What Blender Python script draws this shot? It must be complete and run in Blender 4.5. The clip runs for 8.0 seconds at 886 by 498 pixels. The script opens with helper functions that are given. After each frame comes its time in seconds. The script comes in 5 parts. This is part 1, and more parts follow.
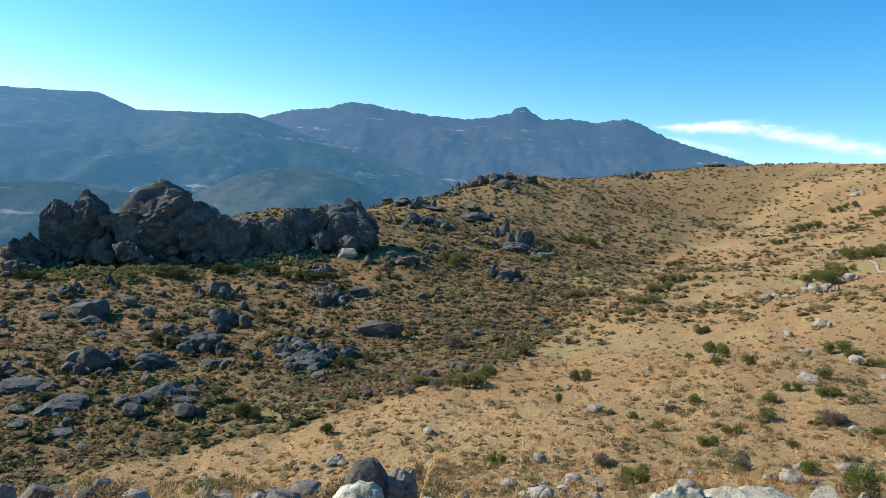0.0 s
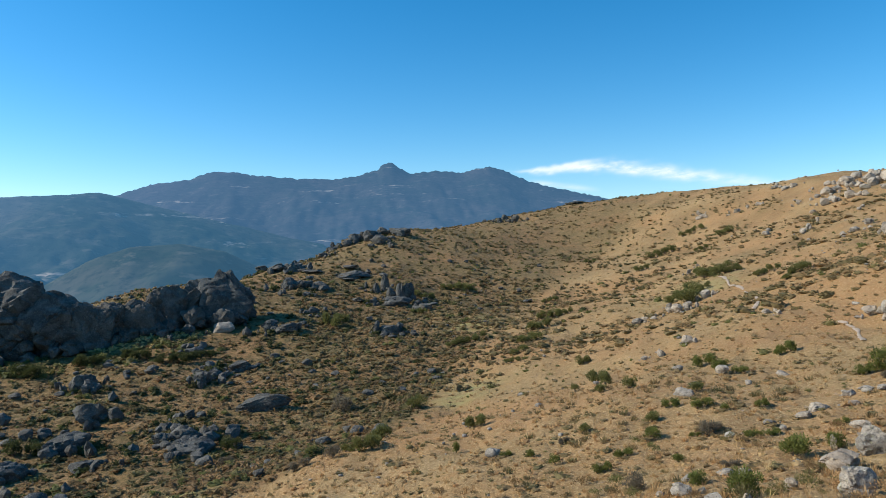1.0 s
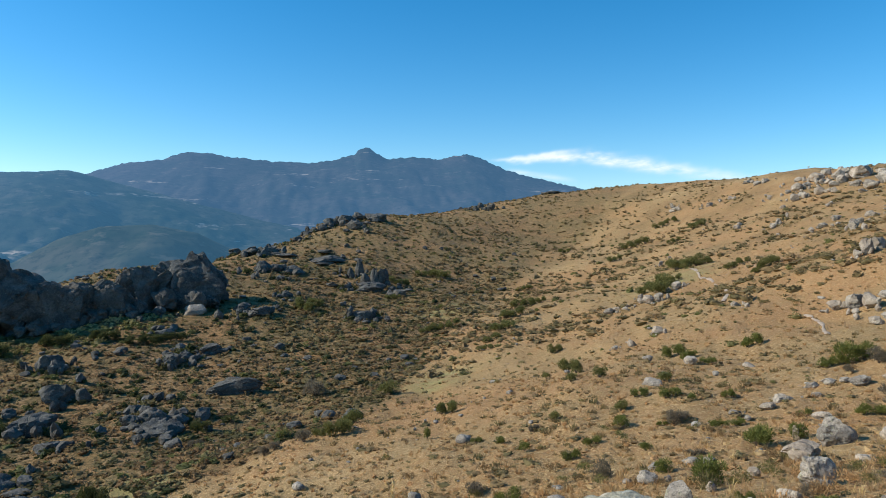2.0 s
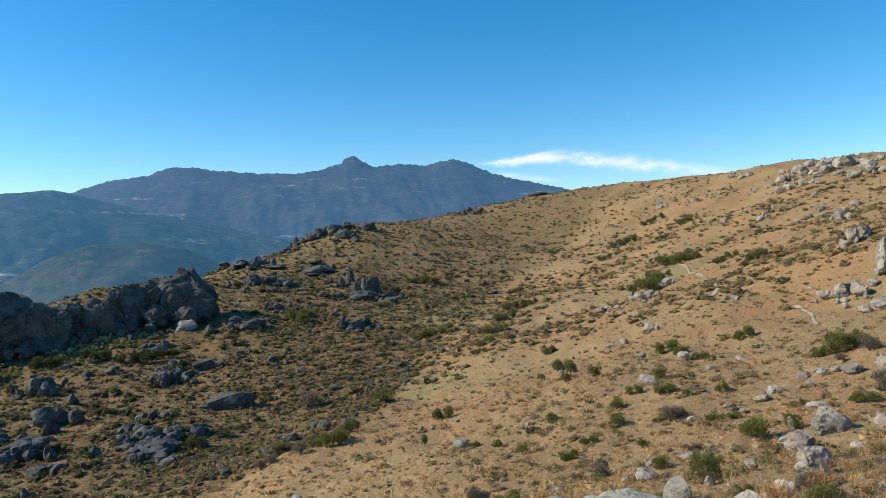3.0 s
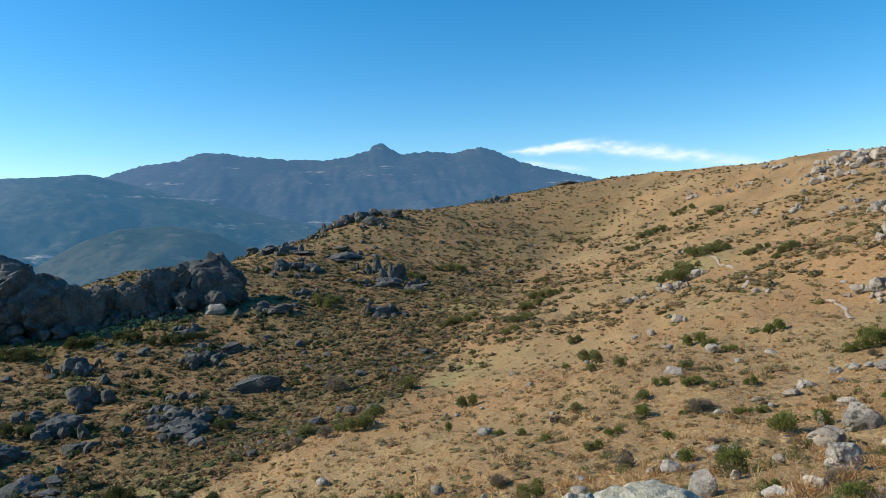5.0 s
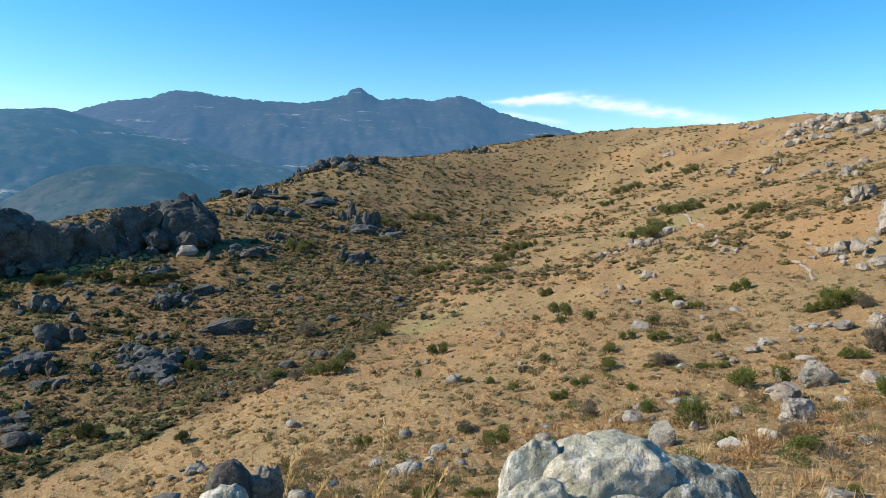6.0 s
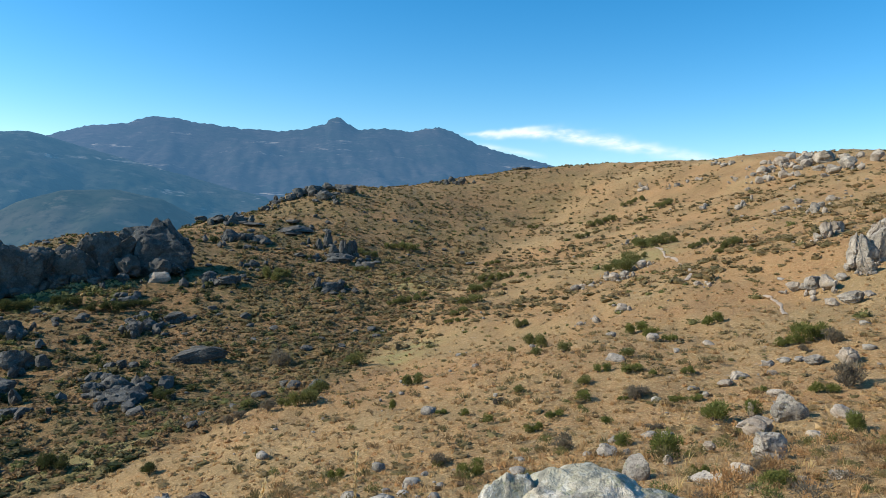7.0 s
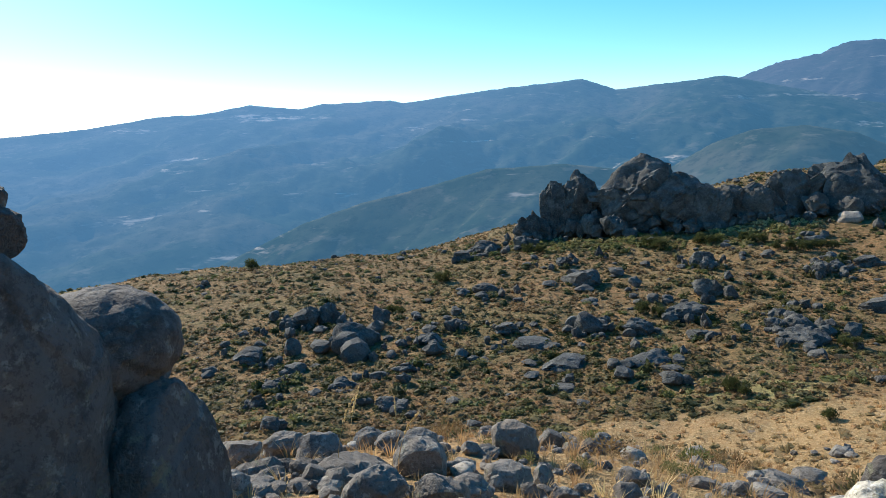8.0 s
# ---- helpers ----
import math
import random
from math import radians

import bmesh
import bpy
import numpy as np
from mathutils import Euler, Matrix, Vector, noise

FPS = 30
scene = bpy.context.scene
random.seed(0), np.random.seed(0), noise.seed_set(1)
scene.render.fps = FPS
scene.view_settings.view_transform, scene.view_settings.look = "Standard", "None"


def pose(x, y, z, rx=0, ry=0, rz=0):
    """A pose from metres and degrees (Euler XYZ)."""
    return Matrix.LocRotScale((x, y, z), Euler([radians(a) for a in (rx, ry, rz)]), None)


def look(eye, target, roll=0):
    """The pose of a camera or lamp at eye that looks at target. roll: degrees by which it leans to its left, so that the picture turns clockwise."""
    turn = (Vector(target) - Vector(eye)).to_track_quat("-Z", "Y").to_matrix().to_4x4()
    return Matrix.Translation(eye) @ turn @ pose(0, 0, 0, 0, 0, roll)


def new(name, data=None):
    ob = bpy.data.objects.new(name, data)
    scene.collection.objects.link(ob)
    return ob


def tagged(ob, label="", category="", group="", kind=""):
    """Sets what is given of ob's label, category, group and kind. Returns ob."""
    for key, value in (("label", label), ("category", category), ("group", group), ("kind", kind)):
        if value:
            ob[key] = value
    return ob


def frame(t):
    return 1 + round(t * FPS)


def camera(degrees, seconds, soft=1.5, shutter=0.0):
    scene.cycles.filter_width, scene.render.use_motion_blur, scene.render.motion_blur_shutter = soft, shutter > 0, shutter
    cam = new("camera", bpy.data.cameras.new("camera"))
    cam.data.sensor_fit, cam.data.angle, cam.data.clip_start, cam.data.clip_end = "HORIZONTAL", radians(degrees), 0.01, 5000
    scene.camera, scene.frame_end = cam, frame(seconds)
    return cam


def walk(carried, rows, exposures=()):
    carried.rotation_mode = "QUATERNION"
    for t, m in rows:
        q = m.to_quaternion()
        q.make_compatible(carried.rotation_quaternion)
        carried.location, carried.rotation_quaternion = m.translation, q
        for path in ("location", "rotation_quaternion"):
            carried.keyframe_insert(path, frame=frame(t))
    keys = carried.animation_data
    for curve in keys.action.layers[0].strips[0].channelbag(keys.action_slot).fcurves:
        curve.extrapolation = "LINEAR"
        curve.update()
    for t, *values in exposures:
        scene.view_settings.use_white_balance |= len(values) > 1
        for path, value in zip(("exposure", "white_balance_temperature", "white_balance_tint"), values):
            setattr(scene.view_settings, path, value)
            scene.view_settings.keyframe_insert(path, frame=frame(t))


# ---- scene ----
# The camera: a phone held at eye height, turned from one spot.
# seconds, heading (degrees to the right of +y), pitch, lean to the left
TURNS = [
    (0.0, -11.84, -4.91, 4.78), (0.5, -7.40, -1.84, 2.16), (1.0, -2.04, -0.02, -1.03),
    (1.5, -0.48, -0.82, -0.15), (1.7, -0.20, -1.18, 0.46), (2.8, 1.04, -0.72, -1.39),
    (3.0, 0.83, -0.68, -1.98), (3.5, -0.02, -1.14, -1.73), (4.0, -1.00, -1.11, -1.91),
    (4.2, -1.27, -1.14, -1.97), (5.3, -1.28, -2.32, -0.79), (5.5, -1.08, -3.65, -0.40),
    (6.0, 0.67, -5.80, 0.83), (6.5, 2.43, -4.29, 1.13), (7.0, 2.55, -3.26, 1.77),
    (7.1, 1.78, -3.12, 2.57), (7.2, -0.39, -3.20, 2.59), (7.3, -4.17, -3.85, 2.03),
    (7.4, -9.10, -4.99, 1.22), (7.5, -15.11, -6.40, 0.30), (7.6, -22.18, -7.63, -0.41),
    (7.7, -30.32, -7.71, -1.24), (7.8, -37.98, -8.19, -1.60), (7.9, -44.18, -8.17, -1.74),
    (8.0, -50.20, -8.39, -1.78),
]
EYE_HEIGHT, LENS, ARM = 1.6, 65.03, 0.1


def turned(heading, pitch, lean):
    a, b = radians(heading), radians(pitch)
    way = Vector((math.sin(a) * math.cos(b), math.cos(a) * math.cos(b), math.sin(b)))
    eye = Vector((math.sin(a) * ARM, (math.cos(a) - 0.7) * ARM, EYE_HEIGHT))
    return look(eye, eye + way * 10, lean)


cam = camera(LENS, 8.0, soft=0.9)
walk(cam, [(t, turned(h, p, l)) for t, h, p, l in TURNS],
     exposures=[(0.0, 0.32), (0.6, 0.14), (1.5, 0.06), (4.2, 0.06), (5.5, 0.15), (6.0, 0.26), (6.6, 0.16), (7.2, 0.14), (7.5, 0.22), (7.8, 0.36), (8.0, 0.38)])

# ---------------------------------------------------------------- sky and sun
SUN_HEADING, SUN_HEIGHT = -90.0, 31.0
world = bpy.data.worlds.new("sky")
world.use_nodes = True
scene.world = world
nt = world.node_tree
sky = nt.nodes.new("ShaderNodeTexSky")
sky.sky_type = "NISHITA"
sky.sun_disc = False
sky.sun_elevation = radians(SUN_HEIGHT)
sky.sun_rotation = radians(SUN_HEADING)
sky.altitude, sky.air_density, sky.dust_density, sky.ozone_density = 900, 1.0, 0.4, 3.5
nt.nodes["Background"].inputs["Strength"].default_value = 0.165
deeper = nt.nodes.new("ShaderNodeHueSaturation")
deeper.inputs["Hue"].default_value = 0.493
deeper.inputs["Saturation"].default_value = 1.36
nt.links.new(sky.outputs[0], deeper.inputs["Color"])
nt.links.new(deeper.outputs[0], nt.nodes["Background"].inputs["Color"])
sun = new("sun", bpy.data.lights.new("sun", "SUN"))
sun.data.energy, sun.data.angle, sun.data.color = 5.0, radians(0.55), (1.0, 0.92, 0.80)
sa, sb = radians(SUN_HEADING), radians(SUN_HEIGHT)
sun.matrix_world = look((0, 0, 300), Vector((0, 0, 300)) - Vector((math.sin(sa) * math.cos(sb), math.cos(sa) * math.cos(sb), math.sin(sb))))

# ---------------------------------------------------------------- the lie of the land
# Lines of the terrain in plan, with heights: x, y, z in metres.
CREST = [(129, 202, 22.5), (133, 235, 24.5), (130, 259, 23.8), (124, 284, 24.6), (98, 326, 25), (73, 332, 23.6), (48, 332, 20.5),
         (24, 329, 16.9), (2, 308, 11.5), (-19, 284, 8.2), (-31, 255, 7.2), (-42, 231, 4), (-48, 209, -0.8), (-53, 188, -3.4), (-62, 158, -6),
         (-79, 139, -9.6), (-87, 128, -16.5), (-100, 112, -16), (-107, 105, -17), (-111, 86, -20.1), (-115, 70, -20.2),
         (-117, 56, -19.9), (-125, 37, -20.5), (-128, 0, -22)]
GULLY = [(-19, 46, -15), (-11, 59, -15.1), (-6, 72, -14.8), (1, 105, -13.3), (15, 159, -10.3), (40, 226, -0.3),
         (-22, 38, -16.2), (-27, 30, -16.2), (-30, 19, -15.6), (-36, 8, -16), (-45, -10, -18)]
NEAR_SLOPE = [(11.5, 24.4, -6), (15, 45.5, -7.1), (33, 100, -5.4), (30, 52, -5.4), (43, 68, -0.4), (7.8, 14, -3.6),
              (2.8, 33, -8.8), (-4, 33, -10.4), (-11, 17, -8.3), (-9.5, 3.2, -2.7), (-10.4, 6, -3.7), (-10.5, 7.7, -4.1), (-11.1, 10.1, -5.1), (-12.1, 13.3, -6.5),
              (-17, 12, -9), (-15.5, 4, -6.8),
              (0, 0, 0), (0, 3, -0.7), (1.5, 5, -1.4), (-3, 1, -0.5), (4, 0, 0.2), (-3.5, 5, -2.2), (2, 9, -2.6)]
BEHIND = [(0, -30, 6), (40, 0, 6), (80, 20, 12), (-40, -60, 0), (0, -120, 22), (150, -50, 35), (220, 120, 34),
          (-180, -160, -30), (100, -250, 30)]
BACK_SLOPE = [(x * k, y * k, z - (k - 1) * d * math.hypot(x, y)) for x, y, z in CREST for k, d in ((1.1, 0.1), (1.5, 0.24))]
SPOTS = np.array(CREST + GULLY + NEAR_SLOPE + BEHIND + BACK_SLOPE, float)


def bend(r2):
    return -np.sqrt(r2 + 0.02)


def spline_weights(p):
    n = len(p)
    d2 = ((p[:, None, :2] - p[None, :, :2]) ** 2).sum(-1) / 1e4
    a = np.zeros((n + 3, n + 3))
    a[:n, :n] = bend(d2) + 0.0006 * np.eye(n)
    a[:n, n], a[:n, n + 1:] = 1, p[:, :2] / 100
    a[n:, :n] = a[:n, n:].T
    return np.linalg.solve(a, np.append(p[:, 2], [0, 0, 0]))


WEIGHTS = spline_weights(SPOTS)
VALLEY = -230.0


def waves(x, y, size, seed, octaves=3):
    """Smooth uneven relief between about -1 and 1, from turned sine waves."""
    rng = np.random.RandomState(seed)
    out, amp = np.zeros_like(x), 1.0
    for o in range(octaves):
        for _ in range(4):
            a, ph, k = rng.uniform(0, 6.283), rng.uniform(0, 6.283), rng.uniform(0.7, 1.4) * 6.283 / size
            wob = 0.9 * np.sin((x * math.sin(a + 1) - y * math.cos(a + 1)) * k * 0.7 + ph * 2)
            out = out + amp * 0.3 * np.sin((x * math.cos(a) + y * math.sin(a)) * k + ph + wob)
        size, amp = size / 2.1, amp * 0.5
    return out


def height(x, y):
    x, y = np.asarray(x, float), np.asarray(y, float)
    shape = x.shape
    x, y = x.ravel(), y.ravel()
    z = np.zeros_like(x)
    for s in range(0, len(x), 60000):
        xs, ys = x[s:s + 60000], y[s:s + 60000]
        d2 = ((xs[:, None] - SPOTS[None, :, 0]) ** 2 + (ys[:, None] - SPOTS[None, :, 1]) ** 2) / 1e4
        z[s:s + 60000] = bend(d2) @ WEIGHTS[:-3] + WEIGHTS[-3] + (xs * WEIGHTS[-2] + ys * WEIGHTS[-1]) / 100
    r = np.hypot(x, y)
    z = z + np.clip(r / 40, 0, 1) * (0.5 * waves(x, y, 24, 3) + 0.12 * waves(x, y, 4.5, 4, 2)) + 0.04 * waves(x, y, 1.6, 5, 2)
    k = np.clip((r - 420) / 500, 0, 1)
    k = k * k * (3 - 2 * k)
    z = np.clip(z, VALLEY, 80) * (1 - k) + VALLEY * k
    return z.reshape(shape)


def ground_z(x, y):
    return float(height(np.array([x]), np.array([y]))[0])

# Land cover: the far side of the gully is heath, the near side dry grass.
GULLY_BED = [(-60, -60), (-45, -10), (-36, 8), (-31, 19), (-29, 30), (-25, 38), (-17, 45), (-10.5, 49), (-6.5, 56), (-4.8, 70), (-3.1, 85), (1.2, 103), (5.4, 125),
             (12.9, 156), (26, 187), (50, 228), (66, 262), (100, 330)]
FURROW = [(3.9, 88), (7.5, 102), (11.6, 116), (15.5, 133), (19.9, 151), (24, 170)]


def heath_at(x, y):
    """1 on the heath of the far gully side, about a half on the mottled upper hill and in the furrow, 0 on dry grass."""
    bed = np.interp(y, [p[1] for p in GULLY_BED], [p[0] for p in GULLY_BED])
    up = np.maximum(y - 60, 0)
    k = np.clip((bed - x + 0.9 * waves(x, y, 9, 21) + 0.025 * up * waves(x, y, 28, 23)) / (3.5 + 0.05 * up) + 0.5, 0, 1)
    k = k * k * (3 - 2 * k)
    upper = np.clip((y - 130 + 0.35 * (x + 20) + 14 * waves(x, y, 34, 22)) / 70, 0, 1)
    k = k * (1 - 0.25 * upper)
    line = np.interp(y, [p[1] for p in FURROW], [p[0] for p in FURROW])
    groove = np.exp(-((x - line + 1.2 * waves(x, y, 12, 24)) / 2.6) ** 2) * np.clip((y - 84) / 10, 0, 1) * np.clip((172 - y) / 30, 0, 1)
    mottle = 0.6 * np.clip(0.35 + 0.7 * waves(x, y, 24, 25) + 0.5 * waves(x, y, 7, 26), 0, 1) * np.clip((y - 60) / 60, 0, 1)
    return np.maximum(np.maximum(k, 0.6 * groove), mottle)


GREENS = [(-1.2, 72, 3.0), (0.3, 77, 3.2), (-1.5, 124, 4.5), (1.5, 127, 4.5), (-10, 53, 2.5), (-20, 46.3, 2.6), (-24, 45.5, 2.6), (34, 104, 6), (40, 118, 6)]


def green_at(x, y):
    g = np.zeros_like(x)
    for px, py, r in GREENS:
        g = np.maximum(g, np.exp(-((x - px) ** 2 + (y - py) ** 2) / (r * r)))
    return g


# ---------------------------------------------------------------- materials
class Nodes:
    """A material's node tree, with short calls for the nodes used here."""

    def __init__(self, name, rough=0.9, spec=0.25):
        self.mat = bpy.data.materials.new(name)
        self.mat.use_nodes = True
        self.t = self.mat.node_tree
        self.bsdf = self.t.nodes["Principled BSDF"]
        self.bsdf.inputs["Roughness"].default_value = rough
        self.bsdf.inputs["Specular IOR Level"].default_value = spec
        geo = self.t.nodes.new("ShaderNodeNewGeometry")
        self.pos = geo.outputs["Position"]
        self.island = geo.outputs["Random Per Island"]

    def link(self, a, b):
        self.t.links.new(a, b)

    def put(self, value, socket):
        if isinstance(value, (int, float)):
            socket.default_value = value
        elif isinstance(value, tuple):
            socket.default_value = (*value, 1)
        else:
            self.link(value, socket)

    def scaled(self, vec, k):
        n = self.t.nodes.new("ShaderNodeMapping")
        n.inputs["Scale"].default_value = k
        self.link(vec, n.inputs["Vector"])
        return n.outputs[0]

    def noise(self, scale, detail=5, rough=0.6, vec=None, warp=0.0):
        n = self.t.nodes.new("ShaderNodeTexNoise")
        n.inputs["Scale"].default_value, n.inputs["Detail"].default_value = scale, detail
        n.inputs["Roughness"].default_value, n.inputs["Distortion"].default_value = rough, warp
        self.link(self.pos if vec is None else vec, n.inputs["Vector"])
        return n.outputs[0]

    def cells(self, scale, feature="F1", vec=None):
        n = self.t.nodes.new("ShaderNodeTexVoronoi")
        n.feature = feature
        n.inputs["Scale"].default_value = scale
        self.link(self.pos if vec is None else vec, n.inputs["Vector"])
        return n.outputs["Distance"]

    def steps(self, value, a, b, lo=0.0, hi=1.0):
        n = self.t.nodes.new("ShaderNodeMapRange")
        n.interpolation_type = "SMOOTHSTEP"
        self.put(value, n.inputs["Value"])
        for i, v in zip(("From Min", "From Max", "To Min", "To Max"), (a, b, lo, hi)):
            n.inputs[i].default_value = v
        return n.outputs[0]

    def mix(self, k, a, b, blend="MIX"):
        n = self.t.nodes.new("ShaderNodeMix")
        n.data_type, n.blend_type = "RGBA", blend
        self.put(k, n.inputs[0])
        self.put(a, n.inputs[6])
        self.put(b, n.inputs[7])
        return n.outputs[2]

    def calc(self, op, a, b):
        n = self.t.nodes.new("ShaderNodeMath")
        n.operation = op
        self.put(a, n.inputs[0])
        self.put(b, n.inputs[1])
        return n.outputs[0]

    def attr(self, name):
        n = self.t.nodes.new("ShaderNodeAttribute")
        n.attribute_name = name
        return n.outputs["Fac"]

    def random(self):
        return self.t.nodes.new("ShaderNodeObjectInfo").outputs["Random"]

    def bump(self, height_socket, strength, distance):
        n = self.t.nodes.new("ShaderNodeBump")
        n.inputs["Strength"].default_value, n.inputs["Distance"].default_value = strength, distance
        self.link(height_socket, n.inputs["Height"])
        self.link(n.outputs[0], self.bsdf.inputs["Normal"])

    def colour(self, c):
        self.put(c, self.bsdf.inputs["Base Color"])
        return self.mat


def make_earth():
    n = Nodes("dry_grassland", 0.95, 0.1)
    patch, streak, fine = n.noise(0.09, 4), n.noise(0.5, 5, 0.65), n.noise(5.0, 4, 0.7)
    grass = n.mix(n.steps(patch, 0.38, 0.62), (0.44, 0.264, 0.116), (0.48, 0.326, 0.156))
    grass = n.mix(n.steps(streak, 0.46, 0.68), grass, (0.425, 0.245, 0.1))
    grass = n.mix(n.calc("MULTIPLY", n.steps(fine, 0.46, 0.64), 0.75), grass, (0.31, 0.2, 0.092))
    grass = n.mix(n.calc("MULTIPLY", n.steps(n.noise(0.16, 6, 0.75), 0.45, 0.58), 0.65), grass, (0.32, 0.225, 0.105))
    grass = n.mix(n.calc("MULTIPLY", n.steps(n.noise(1.4, 6, 0.8), 0.46, 0.58), 0.7), grass, (0.32, 0.21, 0.096))
    grass = n.mix(n.calc("MULTIPLY", n.steps(n.noise(0.035, 5, 0.7), 0.42, 0.6), 0.7), grass, (0.41, 0.218, 0.094))
    grass = n.mix(n.calc("MULTIPLY", n.steps(n.noise(3.4, 5, 0.75, warp=0.5), 0.52, 0.62), 0.55), grass, (0.25, 0.185, 0.08))
    grass = n.mix(n.calc("MULTIPLY", n.steps(n.noise(7.5, 4, 0.7, warp=0.6), 0.52, 0.62), 0.7), grass, (0.64, 0.46, 0.235))
    heath = n.mix(n.steps(n.noise(0.12, 5, 0.7), 0.4, 0.62), (0.345, 0.192, 0.086), (0.25, 0.158, 0.073))
    heath = n.mix(n.calc("MULTIPLY", n.steps(n.noise(0.05, 4, 0.6), 0.44, 0.6), 0.6), heath, (0.2, 0.165, 0.068))
    heath = n.mix(n.calc("MULTIPLY", n.steps(n.noise(0.75, 5, 0.75), 0.46, 0.58), 0.7), heath, (0.15, 0.112, 0.05))
    heath = n.mix(n.calc("MULTIPLY", n.steps(n.noise(2.2, 4, 0.7, warp=0.4), 0.5, 0.58), 0.7), heath, (0.095, 0.082, 0.036))
    heath = n.mix(n.calc("MULTIPLY", n.steps(n.noise(0.9, 4, 0.7, warp=0.4), 0.54, 0.62), 0.7), heath, (0.385, 0.25, 0.125))
    c = n.mix(n.attr("heath"), grass, heath)
    c = n.mix(n.calc("MULTIPLY", n.attr("green"), n.steps(streak, 0.3, 0.6)), c, (0.36, 0.315, 0.13))
    c = n.mix(n.calc("MULTIPLY", n.steps(n.noise(1.1, 5, 0.7, warp=0.5), 0.64, 0.72), 0.6), c, (0.43, 0.35, 0.27))
    n.bump(n.calc("ADD", n.noise(1.3, 6, 0.75), n.calc("MULTIPLY", fine, 0.6)), 0.9, 0.4)
    return n.colour(c)


def make_granite(name, light, dark, lichen=0.5, speckle=1.0, patch=0.55, moss=0.0):
    n = Nodes(name, 0.88, 0.25)
    tone, mid, grain = n.noise(patch, 5, 0.65), n.noise(3.2, 6, 0.7), n.noise(26.0, 4, 0.75)
    c = n.mix(n.steps(tone, 0.35, 0.66), dark, light)
    c = n.mix(n.steps(mid, 0.5, 0.68), c, tuple(v * 0.55 for v in dark))
    c = n.mix(n.calc("MULTIPLY", n.steps(n.noise(7.0, 5, 0.7), 0.55, 0.64), lichen), c, (0.50, 0.50, 0.42))
    c = n.mix(n.calc("MULTIPLY", n.steps(n.noise(4.6, 5, 0.72, warp=0.4), 0.58, 0.67), lichen * 0.8), c, (0.36, 0.38, 0.16))
    c = n.mix(n.calc("MULTIPLY", n.steps(n.noise(15.0, 5, 0.8), 0.52, 0.6), 0.55), c, tuple(v * 0.4 for v in dark))
    c = n.mix(n.calc("MULTIPLY", n.steps(grain, 0.56, 0.68), speckle), c, (0.07, 0.068, 0.062))
    c = n.mix(n.calc("MULTIPLY", n.steps(n.noise(9.0, 6, 0.75, warp=0.3), 0.52, 0.58), lichen * 0.5), c, tuple(min(0.8, v * 1.35) for v in light))
    c = n.mix(n.calc("MULTIPLY", n.random(), 0.3), c, tuple(v * k for v, k in zip(light, (1.0, 0.82, 0.66))))
    if moss:
        c = n.mix(n.calc("MULTIPLY", n.steps(n.noise(1.5, 6, 0.72, warp=0.6), 0.43, 0.53), moss), c, (0.265, 0.265, 0.165))
        c = n.mix(n.calc("MULTIPLY", n.steps(n.noise(11.0, 4, 0.7, warp=0.5), 0.57, 0.62), moss), c, (0.55, 0.54, 0.46))
        c = n.mix(n.calc("MULTIPLY", n.steps(n.noise(2.1, 5, 0.7, warp=0.8), 0.54, 0.62), moss), c, (0.115, 0.112, 0.095))
    crack = n.steps(n.cells(0.9, "DISTANCE_TO_EDGE"), 0.0, 0.05)
    n.bump(n.calc("ADD", n.calc("ADD", mid, n.calc("MULTIPLY", grain, 0.22)), n.calc("MULTIPLY", crack, 0.0 if moss else 0.3)), 0.9 if moss else 0.8, 0.1 if moss else 0.12)
    return n.colour(c)


def make_leaf(name, a, b, c3, rough=0.7):
    n = Nodes(name, rough, 0.2)
    c = n.mix(n.island, a, b)
    c = n.mix(n.steps(n.attr("tint"), 0.35, 1.0), c, c3)
    c = n.mix(n.calc("MULTIPLY", n.steps(n.noise(6.0, 3, 0.7), 0.45, 0.65), 0.45), c, tuple(v * 0.4 for v in a))
    n.colour(c)
    through_leaf, both = n.t.nodes.new("ShaderNodeBsdfTranslucent"), n.t.nodes.new("ShaderNodeMixShader")
    n.put(c, through_leaf.inputs["Color"])
    both.inputs[0].default_value = 0.4
    n.link(n.bsdf.outputs[0], both.inputs[1])
    n.link(through_leaf.outputs[0], both.inputs[2])
    n.link(both.outputs[0], n.t.nodes["Material Output"].inputs["Surface"])
    return n.mat


